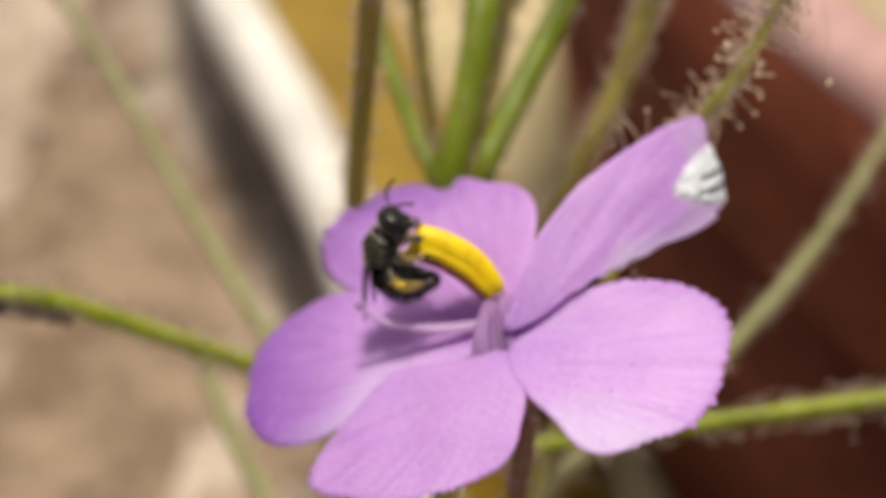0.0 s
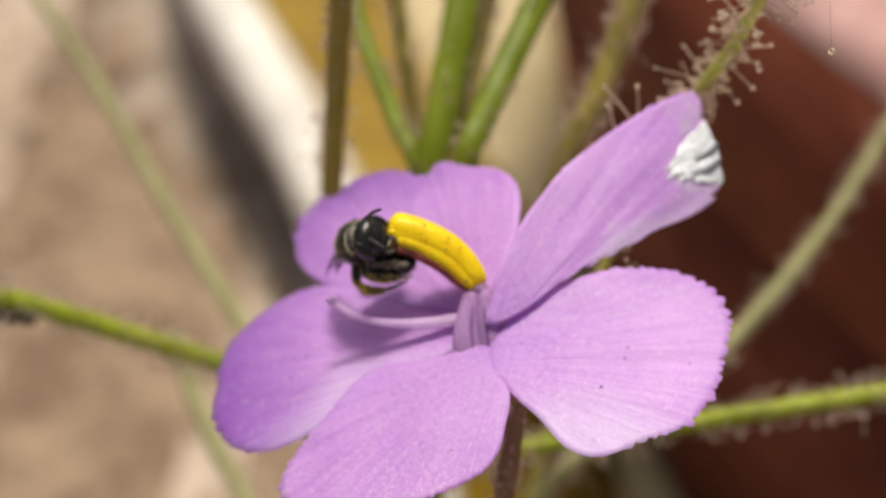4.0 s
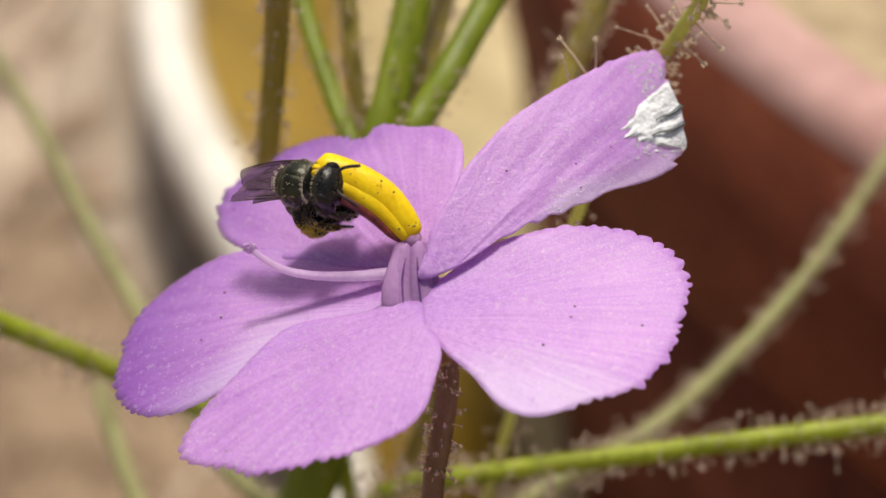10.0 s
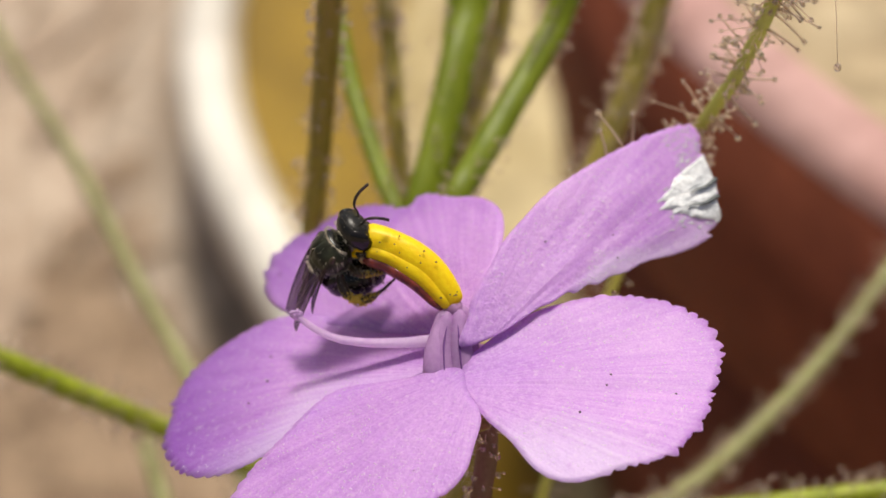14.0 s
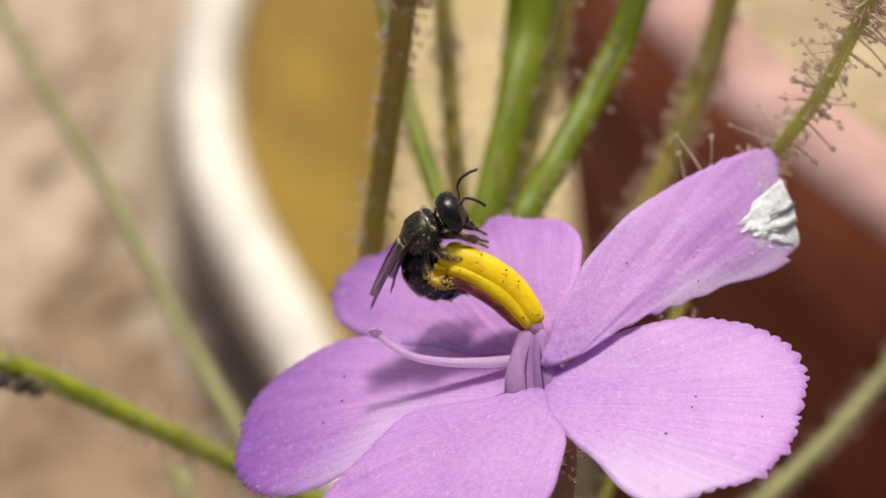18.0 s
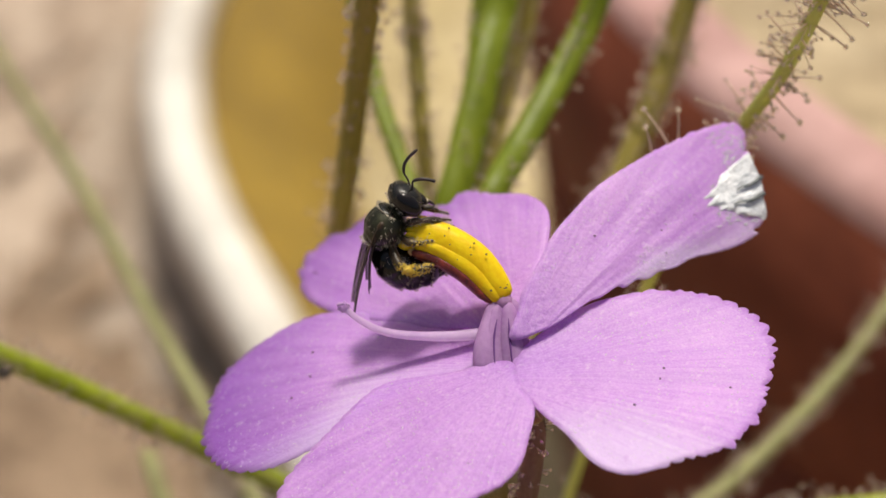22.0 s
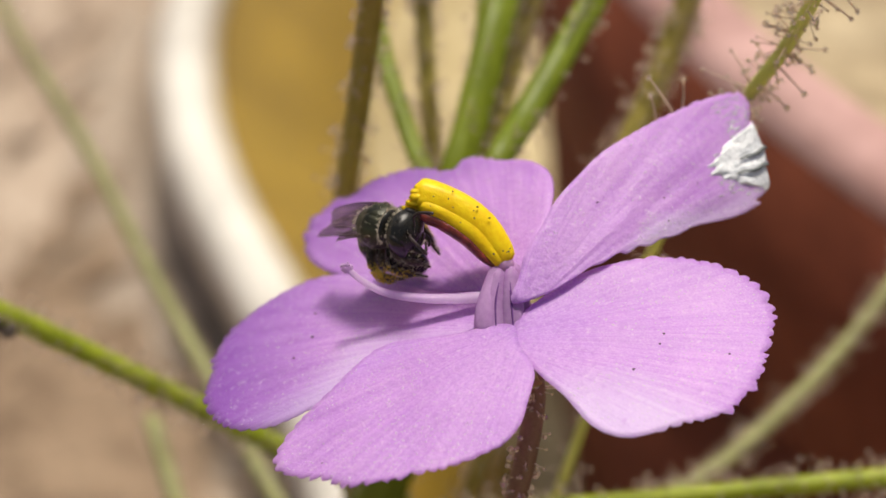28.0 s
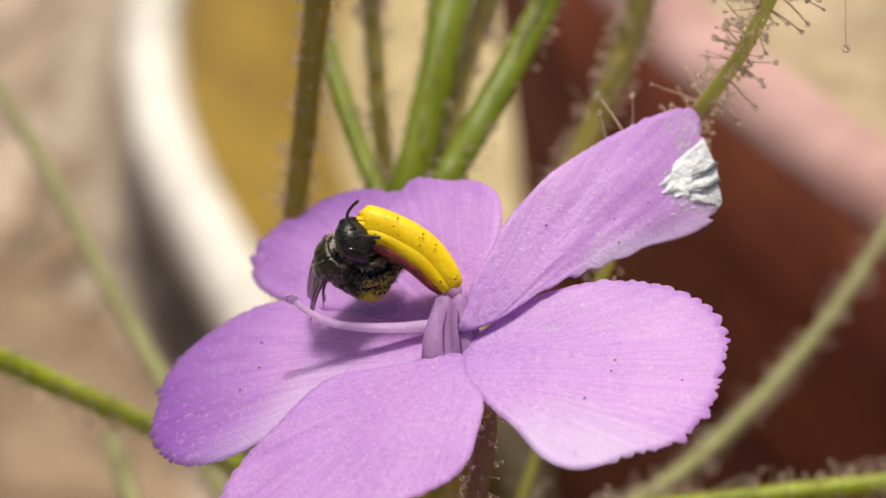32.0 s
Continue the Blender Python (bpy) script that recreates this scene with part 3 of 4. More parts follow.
# ---- the flower ----
# the rim of each petal round its middle: length over breadth, mean reach, then waves
BROAD_RIM = (1.16, 3.848, 0.163, 0.236, -0.051, 0.189, -0.128, 0.240, -0.008, -0.092, -0.137, -0.002, -0.008, 0.022, 0.028, -0.003, 0.000, -0.044, -0.007, 0.008, -0.010, -0.004)
RAISED_RIM = (2.5, 2.180, 0.455, 0.565, 0.067, -0.442, -0.155, 0.095, -0.115, 0.013, -0.006, 0.202, 0.008, -0.003, 0.060, 0.014, -0.041, -0.065, -0.015, 0.007, -0.055, 0.003, 0.023, 0.032, -0.008, -0.002, 0.041, -0.009, -0.032, -0.017)
BACK_RIM = (1.35, 3.963, -0.150, 0.217, -0.031, 1.017, -0.159, 0.198, -0.058, -0.065, -0.131, -0.074, 0.048, -0.006, 0.003, -0.082, -0.014, -0.018, 0.001, 0.007, 0.034, 0.018, 0.014, -0.005)
SHADED_RIM = (1.42, 3.754, 0.673, 0.162, 0.231, -0.227, -0.548, 0.133, -0.009, -0.087, -0.006, 0.070, 0.024, -0.056, 0.006, 0.049, -0.031, 0.010, 0.018, 0.014)
FRONT_RIM = (1.29, 3.288, -0.035, -0.236, -0.118, -0.572, -0.066, -0.125, -0.010, -0.015, -0.172, 0.057, 0.009, 0.097, 0.023, 0.022, 0.039, 0.033, -0.012, -0.007, 0.039, -0.002)
# where a rim steps inwards: direction of the step, direction in which it has faded, depth
STEPS = {BACK_RIM: ((-1.66, -2.02, -0.15), (-1.66, -1.34, -0.15), (-1.04, -0.25, 0.42), (0.42, 0.20, 0.50), (0.64, 0.47, 0.34), (0.80, 0.67, 0.30), (0.96, 0.84, 0.22)),
         RAISED_RIM: ((-1.02, -0.90, 0.25),)}
# label, base, way along, way up, middle, bend, rim
PETALS = [
    ('broad pale violet petal with a toothed rim', (0.2, 0.1, 0.0), (0.994, -0.0555, 0.0939), (-0.099, -0.099, 0.9901), (4.31, -0.17),
     (-0.008, 0.03, -0.045, 0.07), BROAD_RIM),
    ('raised violet petal with a shiny white blemish at its tip', (0.5, 1.2, 0.5), (0.6873, 0.6289, 0.3634), (0.05, -0.5401, 0.8401), (6.39, -0.14),
     (-0.01, -0.012, -0.075, 0.12), RAISED_RIM),
    ('deep violet petal behind the yellow anthers', (-0.2, 1.4, 0.2), (-0.4859, 0.8727, 0.0475), (-0.3792, -0.2595, 0.8882), (7.22, -0.35),
     (-0.016, -0.01, 0.0, 0.0), BACK_RIM),
    ('violet petal darkened by the shadow of anthers', (-0.4, 0.4, -0.1), (-0.9808, 0.0243, -0.1937), (-0.1952, -0.0976, 0.9759), (5.77, -2.49),
     (-0.02, -0.013, 0.0, 0.0), SHADED_RIM),
    ('pale violet petal with a finely toothed rim', (-0.2, -0.1, 0.03), (-0.7091, -0.6626, -0.2412), (-0.194, -0.1455, 0.9701), (3.97, -0.55),
     (-0.014, -0.02, 0.0, 0.0), FRONT_RIM),
]


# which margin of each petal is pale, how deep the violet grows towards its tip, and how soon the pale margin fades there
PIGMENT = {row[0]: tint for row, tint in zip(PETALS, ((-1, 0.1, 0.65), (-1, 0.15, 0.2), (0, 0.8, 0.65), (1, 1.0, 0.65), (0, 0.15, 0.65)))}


def petal_frame(row):
    _, b, a, n, _, _, _ = row
    b, a, n = Vector(b), Vector(a), Vector(n)
    return b, a, n, n.cross(a)


def outline(co, w):
    """How far the rim lies from the petal's middle, in the direction w; co[0] is how much longer than broad it is."""
    r = co[1]
    for m in range(1, len(co) // 2):
        r += co[2 * m] * math.cos(m * w) + co[2 * m + 1] * math.sin(m * w)
    turn = (w + math.pi) % (2 * math.pi) - math.pi
    for start, stop, deep in STEPS.get(co, ()):
        q = (turn - start) / (stop - start)
        r -= deep * (1.0 - q) if 0.0 <= q < 1.0 else 0.0
    away = abs((w % (2 * math.pi)) - math.pi)
    return r + (0.36 if co[0] > 2 else 0.12) * math.exp(-(away / 0.13) ** 2)


def spread(row, w, r):
    return row[4][0] + row[6][0] * r * math.cos(w), row[4][1] + r * math.sin(w)


def petal_point(row, x, y, lift=0.0):
    b, a, n, v = petal_frame(row)
    k = row[5]
    rip = 0.10 * noise.noise(Vector((x * 0.35, y * 0.8, b.x * 9))) * min(1, x / 4) + (0.013 * math.sin(math.atan2(y, max(x, 0.3)) * 31 + 2.5 * noise.noise(Vector((x * 0.5, y, 7)))) + 0.008 * math.sin(math.atan2(y, max(x, 0.3)) * 67)) * min(1, x / 3)
    return b + a * x + v * y + n * (k[0] * x * x + (k[1] + (k[2] if y < 0 else 0.0)) * y * y + k[3] * y + rip + lift)


def petal(row, owner):
    label, _, _, _, c, _, co = row
    rng = random.Random(len(label))
    bm = bmesh.new()
    uv = bm.loops.layers.uv.new("UVMap")
    pigment = bm.loops.layers.uv.new("pigment")
    pale_side, deepness, fade = PIGMENT[label]
    toothy = 0.28 if co[0] > 2 else 0.42
    tint = {}
    sides, steps = 320, 16
    flat = {}
    tooth = [rng.uniform(-1, 1) for _ in range(sides)]
    arc = [0.0]
    for k in range(sides - 1):
        here, there = (Vector(spread(row, w, outline(co, w))) for w in (2 * math.pi * k / sides, 2 * math.pi * (k + 1) / sides))
        arc.append(arc[-1] + (there - here).length)
    layers = []
    for top in (0.0, -0.09):
        rows = []
        for j in range(1, steps + 1):
            row_v = []
            for k in range(sides):
                w = 2 * math.pi * k / sides
                r = outline(co, w) * j / steps
                far = max(0.0, math.cos(w) * 0.9 + 0.35)
                if j == steps:
                    walked = arc[k] + 0.42 * noise.noise(Vector((k * 0.05, len(label), 2))) + 0.12 * noise.noise(Vector((k * 0.13, len(label), 5)))
                    scallop = abs(math.sin(math.pi * walked / 0.50)) ** 0.7 - 0.6
                    lobe = noise.noise(Vector((k * 0.11, len(label), 0)))
                    r += (0.035 * tooth[k] + toothy * scallop * max(0.15, 0.55 + 1.1 * lobe) + 0.06 * lobe) * min(1, far) / co[0] ** 1.2
                x, y = spread(row, w, r)
                edge = 1.0 if j < steps else 0.4
                q = petal_point(row, x, y, top * edge)
                v = bm.verts.new((q + Vector((0, 0, Z0))) * MM - owner.location)
                flat[v] = (math.atan2(y, x + 1.2), math.hypot(x + 1.2, y) * 0.1)
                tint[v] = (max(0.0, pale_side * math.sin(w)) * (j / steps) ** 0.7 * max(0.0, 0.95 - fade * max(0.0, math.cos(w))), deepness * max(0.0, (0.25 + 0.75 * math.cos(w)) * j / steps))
                row_v.append(v)
            rows.append(row_v)
        mid = bm.verts.new((petal_point(row, *c, top) + Vector((0, 0, Z0))) * MM - owner.location)
        flat[mid] = (math.atan2(c[1], c[0] + 1.2), math.hypot(c[0] + 1.2, c[1]) * 0.1)
        tint[mid] = (0.0, 0.0)
        layers.append((mid, rows))
    for side, (mid, rows) in enumerate(layers):
        turn = (lambda f: f) if side == 0 else (lambda f: f[::-1])
        for k in range(sides):
            bm.faces.new(turn((mid, rows[0][k], rows[0][(k + 1) % sides])))
        for lo, hi in zip(rows, rows[1:]):
            for k in range(sides):
                bm.faces.new(turn((lo[k], hi[k], hi[(k + 1) % sides], lo[(k + 1) % sides])))
    a, b = layers[0][1][-1], layers[1][1][-1]
    for k in range(sides):
        bm.faces.new((a[k], b[k], b[(k + 1) % sides], a[(k + 1) % sides]))
    for fc in bm.faces:
        for lp in fc.loops:
            lp[uv].uv = flat[lp.vert]
            lp[pigment].uv = tint[lp.vert]
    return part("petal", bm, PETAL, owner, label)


def scar(row, owner):
    """The crumpled, silvery white patch at the tip of the raised petal."""
    c, co = row[4], row[6]
    bm = bmesh.new()
    grid = []
    for j in range(20):
        line = []
        for i in range(60):
            w = -0.92 + 0.86 * i / 59
            fray = 0.08 * noise.noise(Vector((w * 9, 3, 0))) + 0.05 * noise.noise(Vector((w * 40, 5, 0)))
            inner = 0.55 + fray + 0.42 * min(1.0, abs(w + 0.42) / 0.50) ** 2.4
            r = outline(co, w) * (min(inner, 0.97) + (1.0 - min(inner, 0.97)) * j / 19)
            x, y = spread(row, w, r)
            crumple = 0.10 * noise.noise(Vector((x * 2.2, y * 2.2, 4))) + 0.06 * noise.noise(Vector((x * 7, y * 7, 4)))
            rim = min(1, j / 3, i / 3, (59 - i) / 3)
            q = petal_point(row, x, y, 0.02 + rim * (0.09 + 0.7 * crumple)) + Vector((0, 0, Z0))
            line.append(bm.verts.new(q * MM - owner.location))
        grid.append(line)
    for j in range(19):
        for i in range(59):
            bm.faces.new((grid[j][i], grid[j + 1][i], grid[j + 1][i + 1], grid[j][i + 1]))
    rng = random.Random(3)
    flakes = Cloud()
    for i in range(240):
        w = rng.uniform(-0.95, 0.55)
        k = rng.uniform(0.78, 0.98) if w > -0.1 else rng.uniform(0.60, 0.95)
        x, y = spread(row, w, outline(co, w) * k)
        for j in range(4):
            flakes.bead(petal_point(row, x - 0.07 * j * rng.random(), y + 0.02 * j, 0.004), rng.uniform(0.02, 0.055) * (1 - 0.2 * j), 0.5)
    flakes.part("dried_fringe", WHITE_SCAR, owner, "whitish fringe round the dried patch")
    part("dried_patch", bm, WHITE_SCAR, owner, "crumpled silvery white dried patch")
    for w, start in ((-0.50, 0.78), (-0.70, 0.74)):
        crease = []
        for i in range(9):
            x, y = spread(row, w + 0.015 * math.sin(i), outline(co, w) * (start + (1.0 - start) * i / 8))
            crease.append(petal_point(row, x, y, 0.20) + Vector((0, 0, Z0)) - owner.location / MM)
        part("crease", tube(bmesh.new(), crease, lambda s: 0.10 * (0.35 + 0.65 * s), 6, 0.7, True, 0.3, 3), SLATE, owner, "dark grey crease in the dried patch")


EDGE_HAIRS = [((6.43, 9.83, 3.78), (6.4, 10.17, 5.06)), ((6.15, 9.77, 3.7), (5.1, 10.2, 5.07)), ((5.46, 9.6, 3.47), (5.17, 9.78, 4.52))]
HORN = [(-0.34, 2.90, 1.25), (-0.62, 3.16, 1.70), (-1.36, 3.66, 2.38), (-2.29, 4.01, 2.87), (-3.11, 4.20, 3.11), (-3.70, 4.31, 3.14)]


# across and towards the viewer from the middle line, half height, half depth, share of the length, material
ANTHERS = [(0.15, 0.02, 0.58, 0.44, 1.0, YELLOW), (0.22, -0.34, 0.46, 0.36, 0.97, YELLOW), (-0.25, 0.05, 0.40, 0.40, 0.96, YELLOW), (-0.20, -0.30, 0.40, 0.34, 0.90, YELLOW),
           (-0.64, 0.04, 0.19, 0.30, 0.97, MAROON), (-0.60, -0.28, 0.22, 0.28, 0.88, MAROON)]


def flower():
    root = empty("flower", (0, 0, Z0 * MM), "open violet five-petalled flower with curved yellow anthers", "flower")
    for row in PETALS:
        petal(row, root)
    scar(PETALS[1], root)
    # anthers: five flattened horns packed side by side, the lower ones maroon
    line = bezier(HORN, 34)
    frames = rings(line)
    view = Vector((0.0, -0.75, 0.66)).normalized()
    for i, (across, deep, tall, thick, last, material) in enumerate(ANTHERS):
        own = []
        for k in range(int(34 * last)):
            p, t, _, _ = frames[k]
            s = k / 33
            toward = (view - t * view.dot(t)).normalized()
            up = t.cross(toward)
            up = up if up.z > 0 else -up
            squeeze = 0.30 + 0.72 * math.sin(math.pi * min(0.60, 0.10 + 0.78 * s))
            own.append((p + (up * across + toward * deep) * squeeze, up, toward, squeeze))
        bm = bmesh.new()
        loops = []
        for k, (p, up, toward, squeeze) in enumerate(own):
            s = k / (len(own) - 1)
            size = squeeze * min(1.0, 0.45 + 7 * s) * (1.0 if s < 0.90 else 1.0 - (4.5 + 1.5 * (i % 3)) * (s - 0.90))
            ridge = 0.02 * math.sin(9 * s + 2 * i)
            loop = []
            for j in range(16):
                w = 2 * math.pi * j / 16
                fold = 0.26 * max(0.0, s - 0.5) * math.sin(6 * w + 1.3 * i + 1.0) + 0.05 * noise.noise(Vector((s * 5, math.cos(w) * 1.5, math.sin(w) * 1.5 + i)))
                groove = 1.0 - 0.05 * math.exp(-((w - 1.45 - 0.2 * (i % 2)) / 0.28) ** 2) + ridge * math.sin(3 * w) + fold
                loop.append(bm.verts.new((p + up * (tall * size * groove * math.cos(w)) + toward * (thick * size * groove * math.sin(w))) * MM))
            loops.append(loop)
        for lo, hi in zip(loops, loops[1:]):
            for j in range(16):
                bm.faces.new((lo[j], lo[(j + 1) % 16], hi[(j + 1) % 16], hi[j]))
        bm.faces.new(loops[0][::-1])
        bm.faces.new(loops[-1])
        bmesh.ops.recalc_face_normals(bm, faces=bm.faces)
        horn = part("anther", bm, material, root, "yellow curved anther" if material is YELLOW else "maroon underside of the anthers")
        p, up, toward, squeeze = own[-1]
        part("pore", ball(bmesh.new(), p + up * 0.03, (0.15, 0.12, 0.13), 10, None, 0.4, i), PORE, horn, "pale shrivelled pore at the tip")
    rng = random.Random(31)
    p, up, toward = line[33], Vector((0.42, 0.35, 0.83)), Vector((0.0, -0.75, 0.66))
    ahead = (line[33] - line[29]).normalized()
    for i, across in enumerate((0.46, 0.24, 0.02, -0.22, -0.44)):
        turn = (ahead + up * rng.uniform(-0.25, 0.25)).to_track_quat("X", "Z").to_matrix()
        part("anther_flap", ball(bmesh.new(), p - ahead * 0.12 + up * across + toward * (0.26 - 0.4 * abs(across)), (rng.uniform(0.26, 0.36), 0.17, 0.13), 16, turn, 0.35, i), YELLOW, root, "ragged yellow lip of an opened anther")
    part("anther_foot", ball(bmesh.new(), Vector(HORN[0]) + Vector((0.02, 0.0, 0.02)), (0.34, 0.34, 0.30), 18, None, 0.15, 4), FILAMENT, root, "pale violet joint below the anthers")
    part("throat", ball(bmesh.new(), (0.8, 1.5, -0.52), (2.0, 1.55, 0.3), 32, None, 0.05), PETAL, root, "fused violet throat of the flower")
    # filaments: broad violet stalks that carry the anthers
    for i in range(5):
        w = 2 * math.pi * i / 5 + 0.3
        foot = Vector((-0.25 + 0.55 * math.cos(w), 1.35 + 0.45 * math.sin(w), -0.30))
        top = Vector((-0.30 + 0.28 * math.cos(w), 2.92 + 0.24 * math.sin(w), 1.34 - 0.08 * (i % 2)))
        bow = (foot + top) / 2 + Vector((0.14 * math.cos(w) - 0.1, 0.12 * math.sin(w), -0.05))
        foot += (foot - top) * 0.3
        if i == 2:
            foot, bow = Vector((-0.95, 0.85, -0.4)), Vector((-0.95, 1.62, 0.35))
        part("filament", tube(bmesh.new(), bezier([foot, bow, top], 18), lambda s: (0.36 + 0.10 * math.sin(math.pi * min(1, 0.2 + s)) - 0.08 * s) * min(1, 0.35 + 6 * (1 - s), 0.5 + 5 * s), 14, 0.72), FILAMENT, root, "short translucent violet filament")
        if i not in (3, 4):
            continue
        seam = [q + Vector((0.10 * math.sin(3.0 * i), -0.27, 0.20)) for q in bezier([foot, bow, top], 14)[2:11]]
        part("seam", tube(bmesh.new(), seam, lambda s: 0.032 * math.sin(math.pi * (0.08 + 0.84 * s)) + 0.006, 6, 1.0, True, 0.4, i), SEAM, root, "dark violet crease of a filament")
    style = bezier([(-0.35, 1.75, 0.1), (-0.9, 2.20, 0.30), (-2.2, 2.20, 0.22), (-3.5, 2.24, 0.20), (-4.65, 2.36, 0.32), (-5.46, 2.57, 0.65), (-5.95, 2.76, 0.98)], 30)
    pistil = part("style", tube(bmesh.new(), style, lambda s: 0.13 + 0.17 * (1 - s) ** 1.6, 12, 0.75, True, 0.05, 3), STYLE, root, "pale violet curved style")
    part("stigma", ball(bmesh.new(), (-6.0, 2.78, 1.02), (0.19, 0.15, 0.17), 16, None, 0.5), STYLE, pistil, "blunt ragged stigma")
    beads = Cloud()
    rng = random.Random(17)
    for i in range(26):
        w = Vector((rng.gauss(-0.3, 1), rng.gauss(0, 1), rng.gauss(0.3, 1))).normalized()
        beads.bead(Vector((-6.02, 2.78, 1.04)) + Vector((w.x * 0.22, w.y * 0.17, w.z * 0.2)), rng.uniform(0.025, 0.06))
    beads.part("papillae", STYLE, pistil, "pale glassy beads on the stigma")
    # sepals: narrow olive-yellow tips below the petals
    for i, w in enumerate((26, 98, 164, 232, 300)):
        a = radians(w)
        tip = Vector((1.9 * math.cos(a), 0.6 + 1.7 * math.sin(a), -1.2))
        if i == 0:
            tip = Vector((6.1, 5.4, -0.05))
        sep = bezier([(0, 0.4, -0.9), tip * 0.5 + Vector((0, 0.1, -0.9)), tip], 16)
        calyx = part("sepal", tube(bmesh.new(), sep, lambda s: 0.72 * (1 - s) ** 0.6 + 0.05, 10, 0.28), SEPAL, root, "narrow olive-yellow sepal")
        hairs(calyx, sep, lambda s: 0.3, 40 if i == 0 else 12, 0.35, 90 + i, 0.3)
    ped = bezier([(0.1, 0.5, -0.7), (0.5, 1.4, -1.5), (0.9, 0.95, -3.1), (0.7, 0.2, -5.1), (0.4, 0.0, -7.2), (0.2, -0.3, -9.9), (-0.2, 1.2, -15), (-1.6, 9.0, -28), (-2, 14, -38)], 44)
    stalk = part("pedicel", tube(bmesh.new(), ped, lambda s: 0.42, 12, 1.0, True, 0.04), BROWN_STALK, root, "thin brown flower stalk")
    hairs(stalk, ped, lambda s: 0.42, 260, 0.5, 77, 0.05)
    for foot, tip in EDGE_HAIRS:
        foot, tip = Vector(foot), Vector(tip)
        part("gland_hair", tube(bmesh.new(), bezier([foot, (foot + tip) / 2 + Vector((0.03, 0, 0.02)), tip], 6), lambda s: 0.055 - 0.02 * s, 6), HAIR, root, "stiff pinkish hair behind a petal")
        part("sticky_drop", ball(bmesh.new(), tip, (0.12, 0.12, 0.12), 10), DROP, root)
    # specks of dirt and pollen grains on petals and anthers
    rng = random.Random(8)
    dirt = Cloud()
    for i in range(15):
        row = PETALS[rng.randrange(5)]
        w, k = rng.uniform(-2.2, 2.2), rng.uniform(0.1, 0.9)
        r = outline(row[6], w) * k
        dirt.bead(petal_point(row, *spread(row, w, r), 0.02), rng.uniform(0.02, 0.055), 0.6)
    for i in range(15):
        p, t, a, b = frames[rng.randrange(3, 29)]
        up = Vector((0, -0.55, 0.83))
        across = rng.uniform(-0.75, 0.85)
        side = up.cross(t).normalized()
        dirt.bead(p + (up * math.cos(across) + side * math.sin(across)) * 0.72 * (0.5 + 0.5 * math.sin(math.pi * min(1, 0.15 + 0.7 * (p - frames[0][0]).length / 4.5))), rng.uniform(0.025, 0.05), 0.8)
    dirt.part("dust", SPECK, root, "tiny dark specks")
    # sparkle of the petals, put in as near-white beads
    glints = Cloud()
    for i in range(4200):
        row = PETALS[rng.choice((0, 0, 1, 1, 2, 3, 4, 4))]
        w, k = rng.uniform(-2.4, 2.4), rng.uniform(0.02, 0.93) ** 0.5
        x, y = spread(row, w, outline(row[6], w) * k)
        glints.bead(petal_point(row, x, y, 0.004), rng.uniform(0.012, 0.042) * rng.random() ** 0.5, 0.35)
    glints.part("glitter", GLINT, root, "tiny near-white beads standing in for glints on the petals")


# ---- the bee ----
NECK = (0.78, 0.0, 0.02)
WAIST_AT = (-0.74, 0.0, -0.20)
HIND_COXA = (-0.42, 0.42, -0.42)


def fur(rng, cloud, p, way, long, spread_by, thick=0.010):
    way = (way + Vector((rng.gauss(0, spread_by), rng.gauss(0, spread_by), rng.gauss(0, spread_by)))).normalized()
    bend = p + way * long * 0.55
    cloud.stalk(p, bend, thick, thick * 0.8, 3)
    cloud.stalk(bend, p + way * long + Vector((0, 0, -0.1 * long)), thick * 0.8, thick * 0.3, 3)


def limb(pts, stout):
    """A leg as a bent tube: stout thigh, narrow knee, stout shin, thin foot with joints."""
    line = bezier(pts, 40)

    def thick(q):
        if q < 0.36:
            return stout * (0.75 + 0.45 * math.sin(math.pi * q / 0.36))
        if q < 0.70:
            return stout * (0.60 + 0.55 * math.sin(math.pi * (q - 0.36) / 0.40))
        return stout * (0.50 - 0.22 * (q - 0.7) / 0.3 + 0.07 * math.sin((q - 0.7) * 120))
    return line, thick


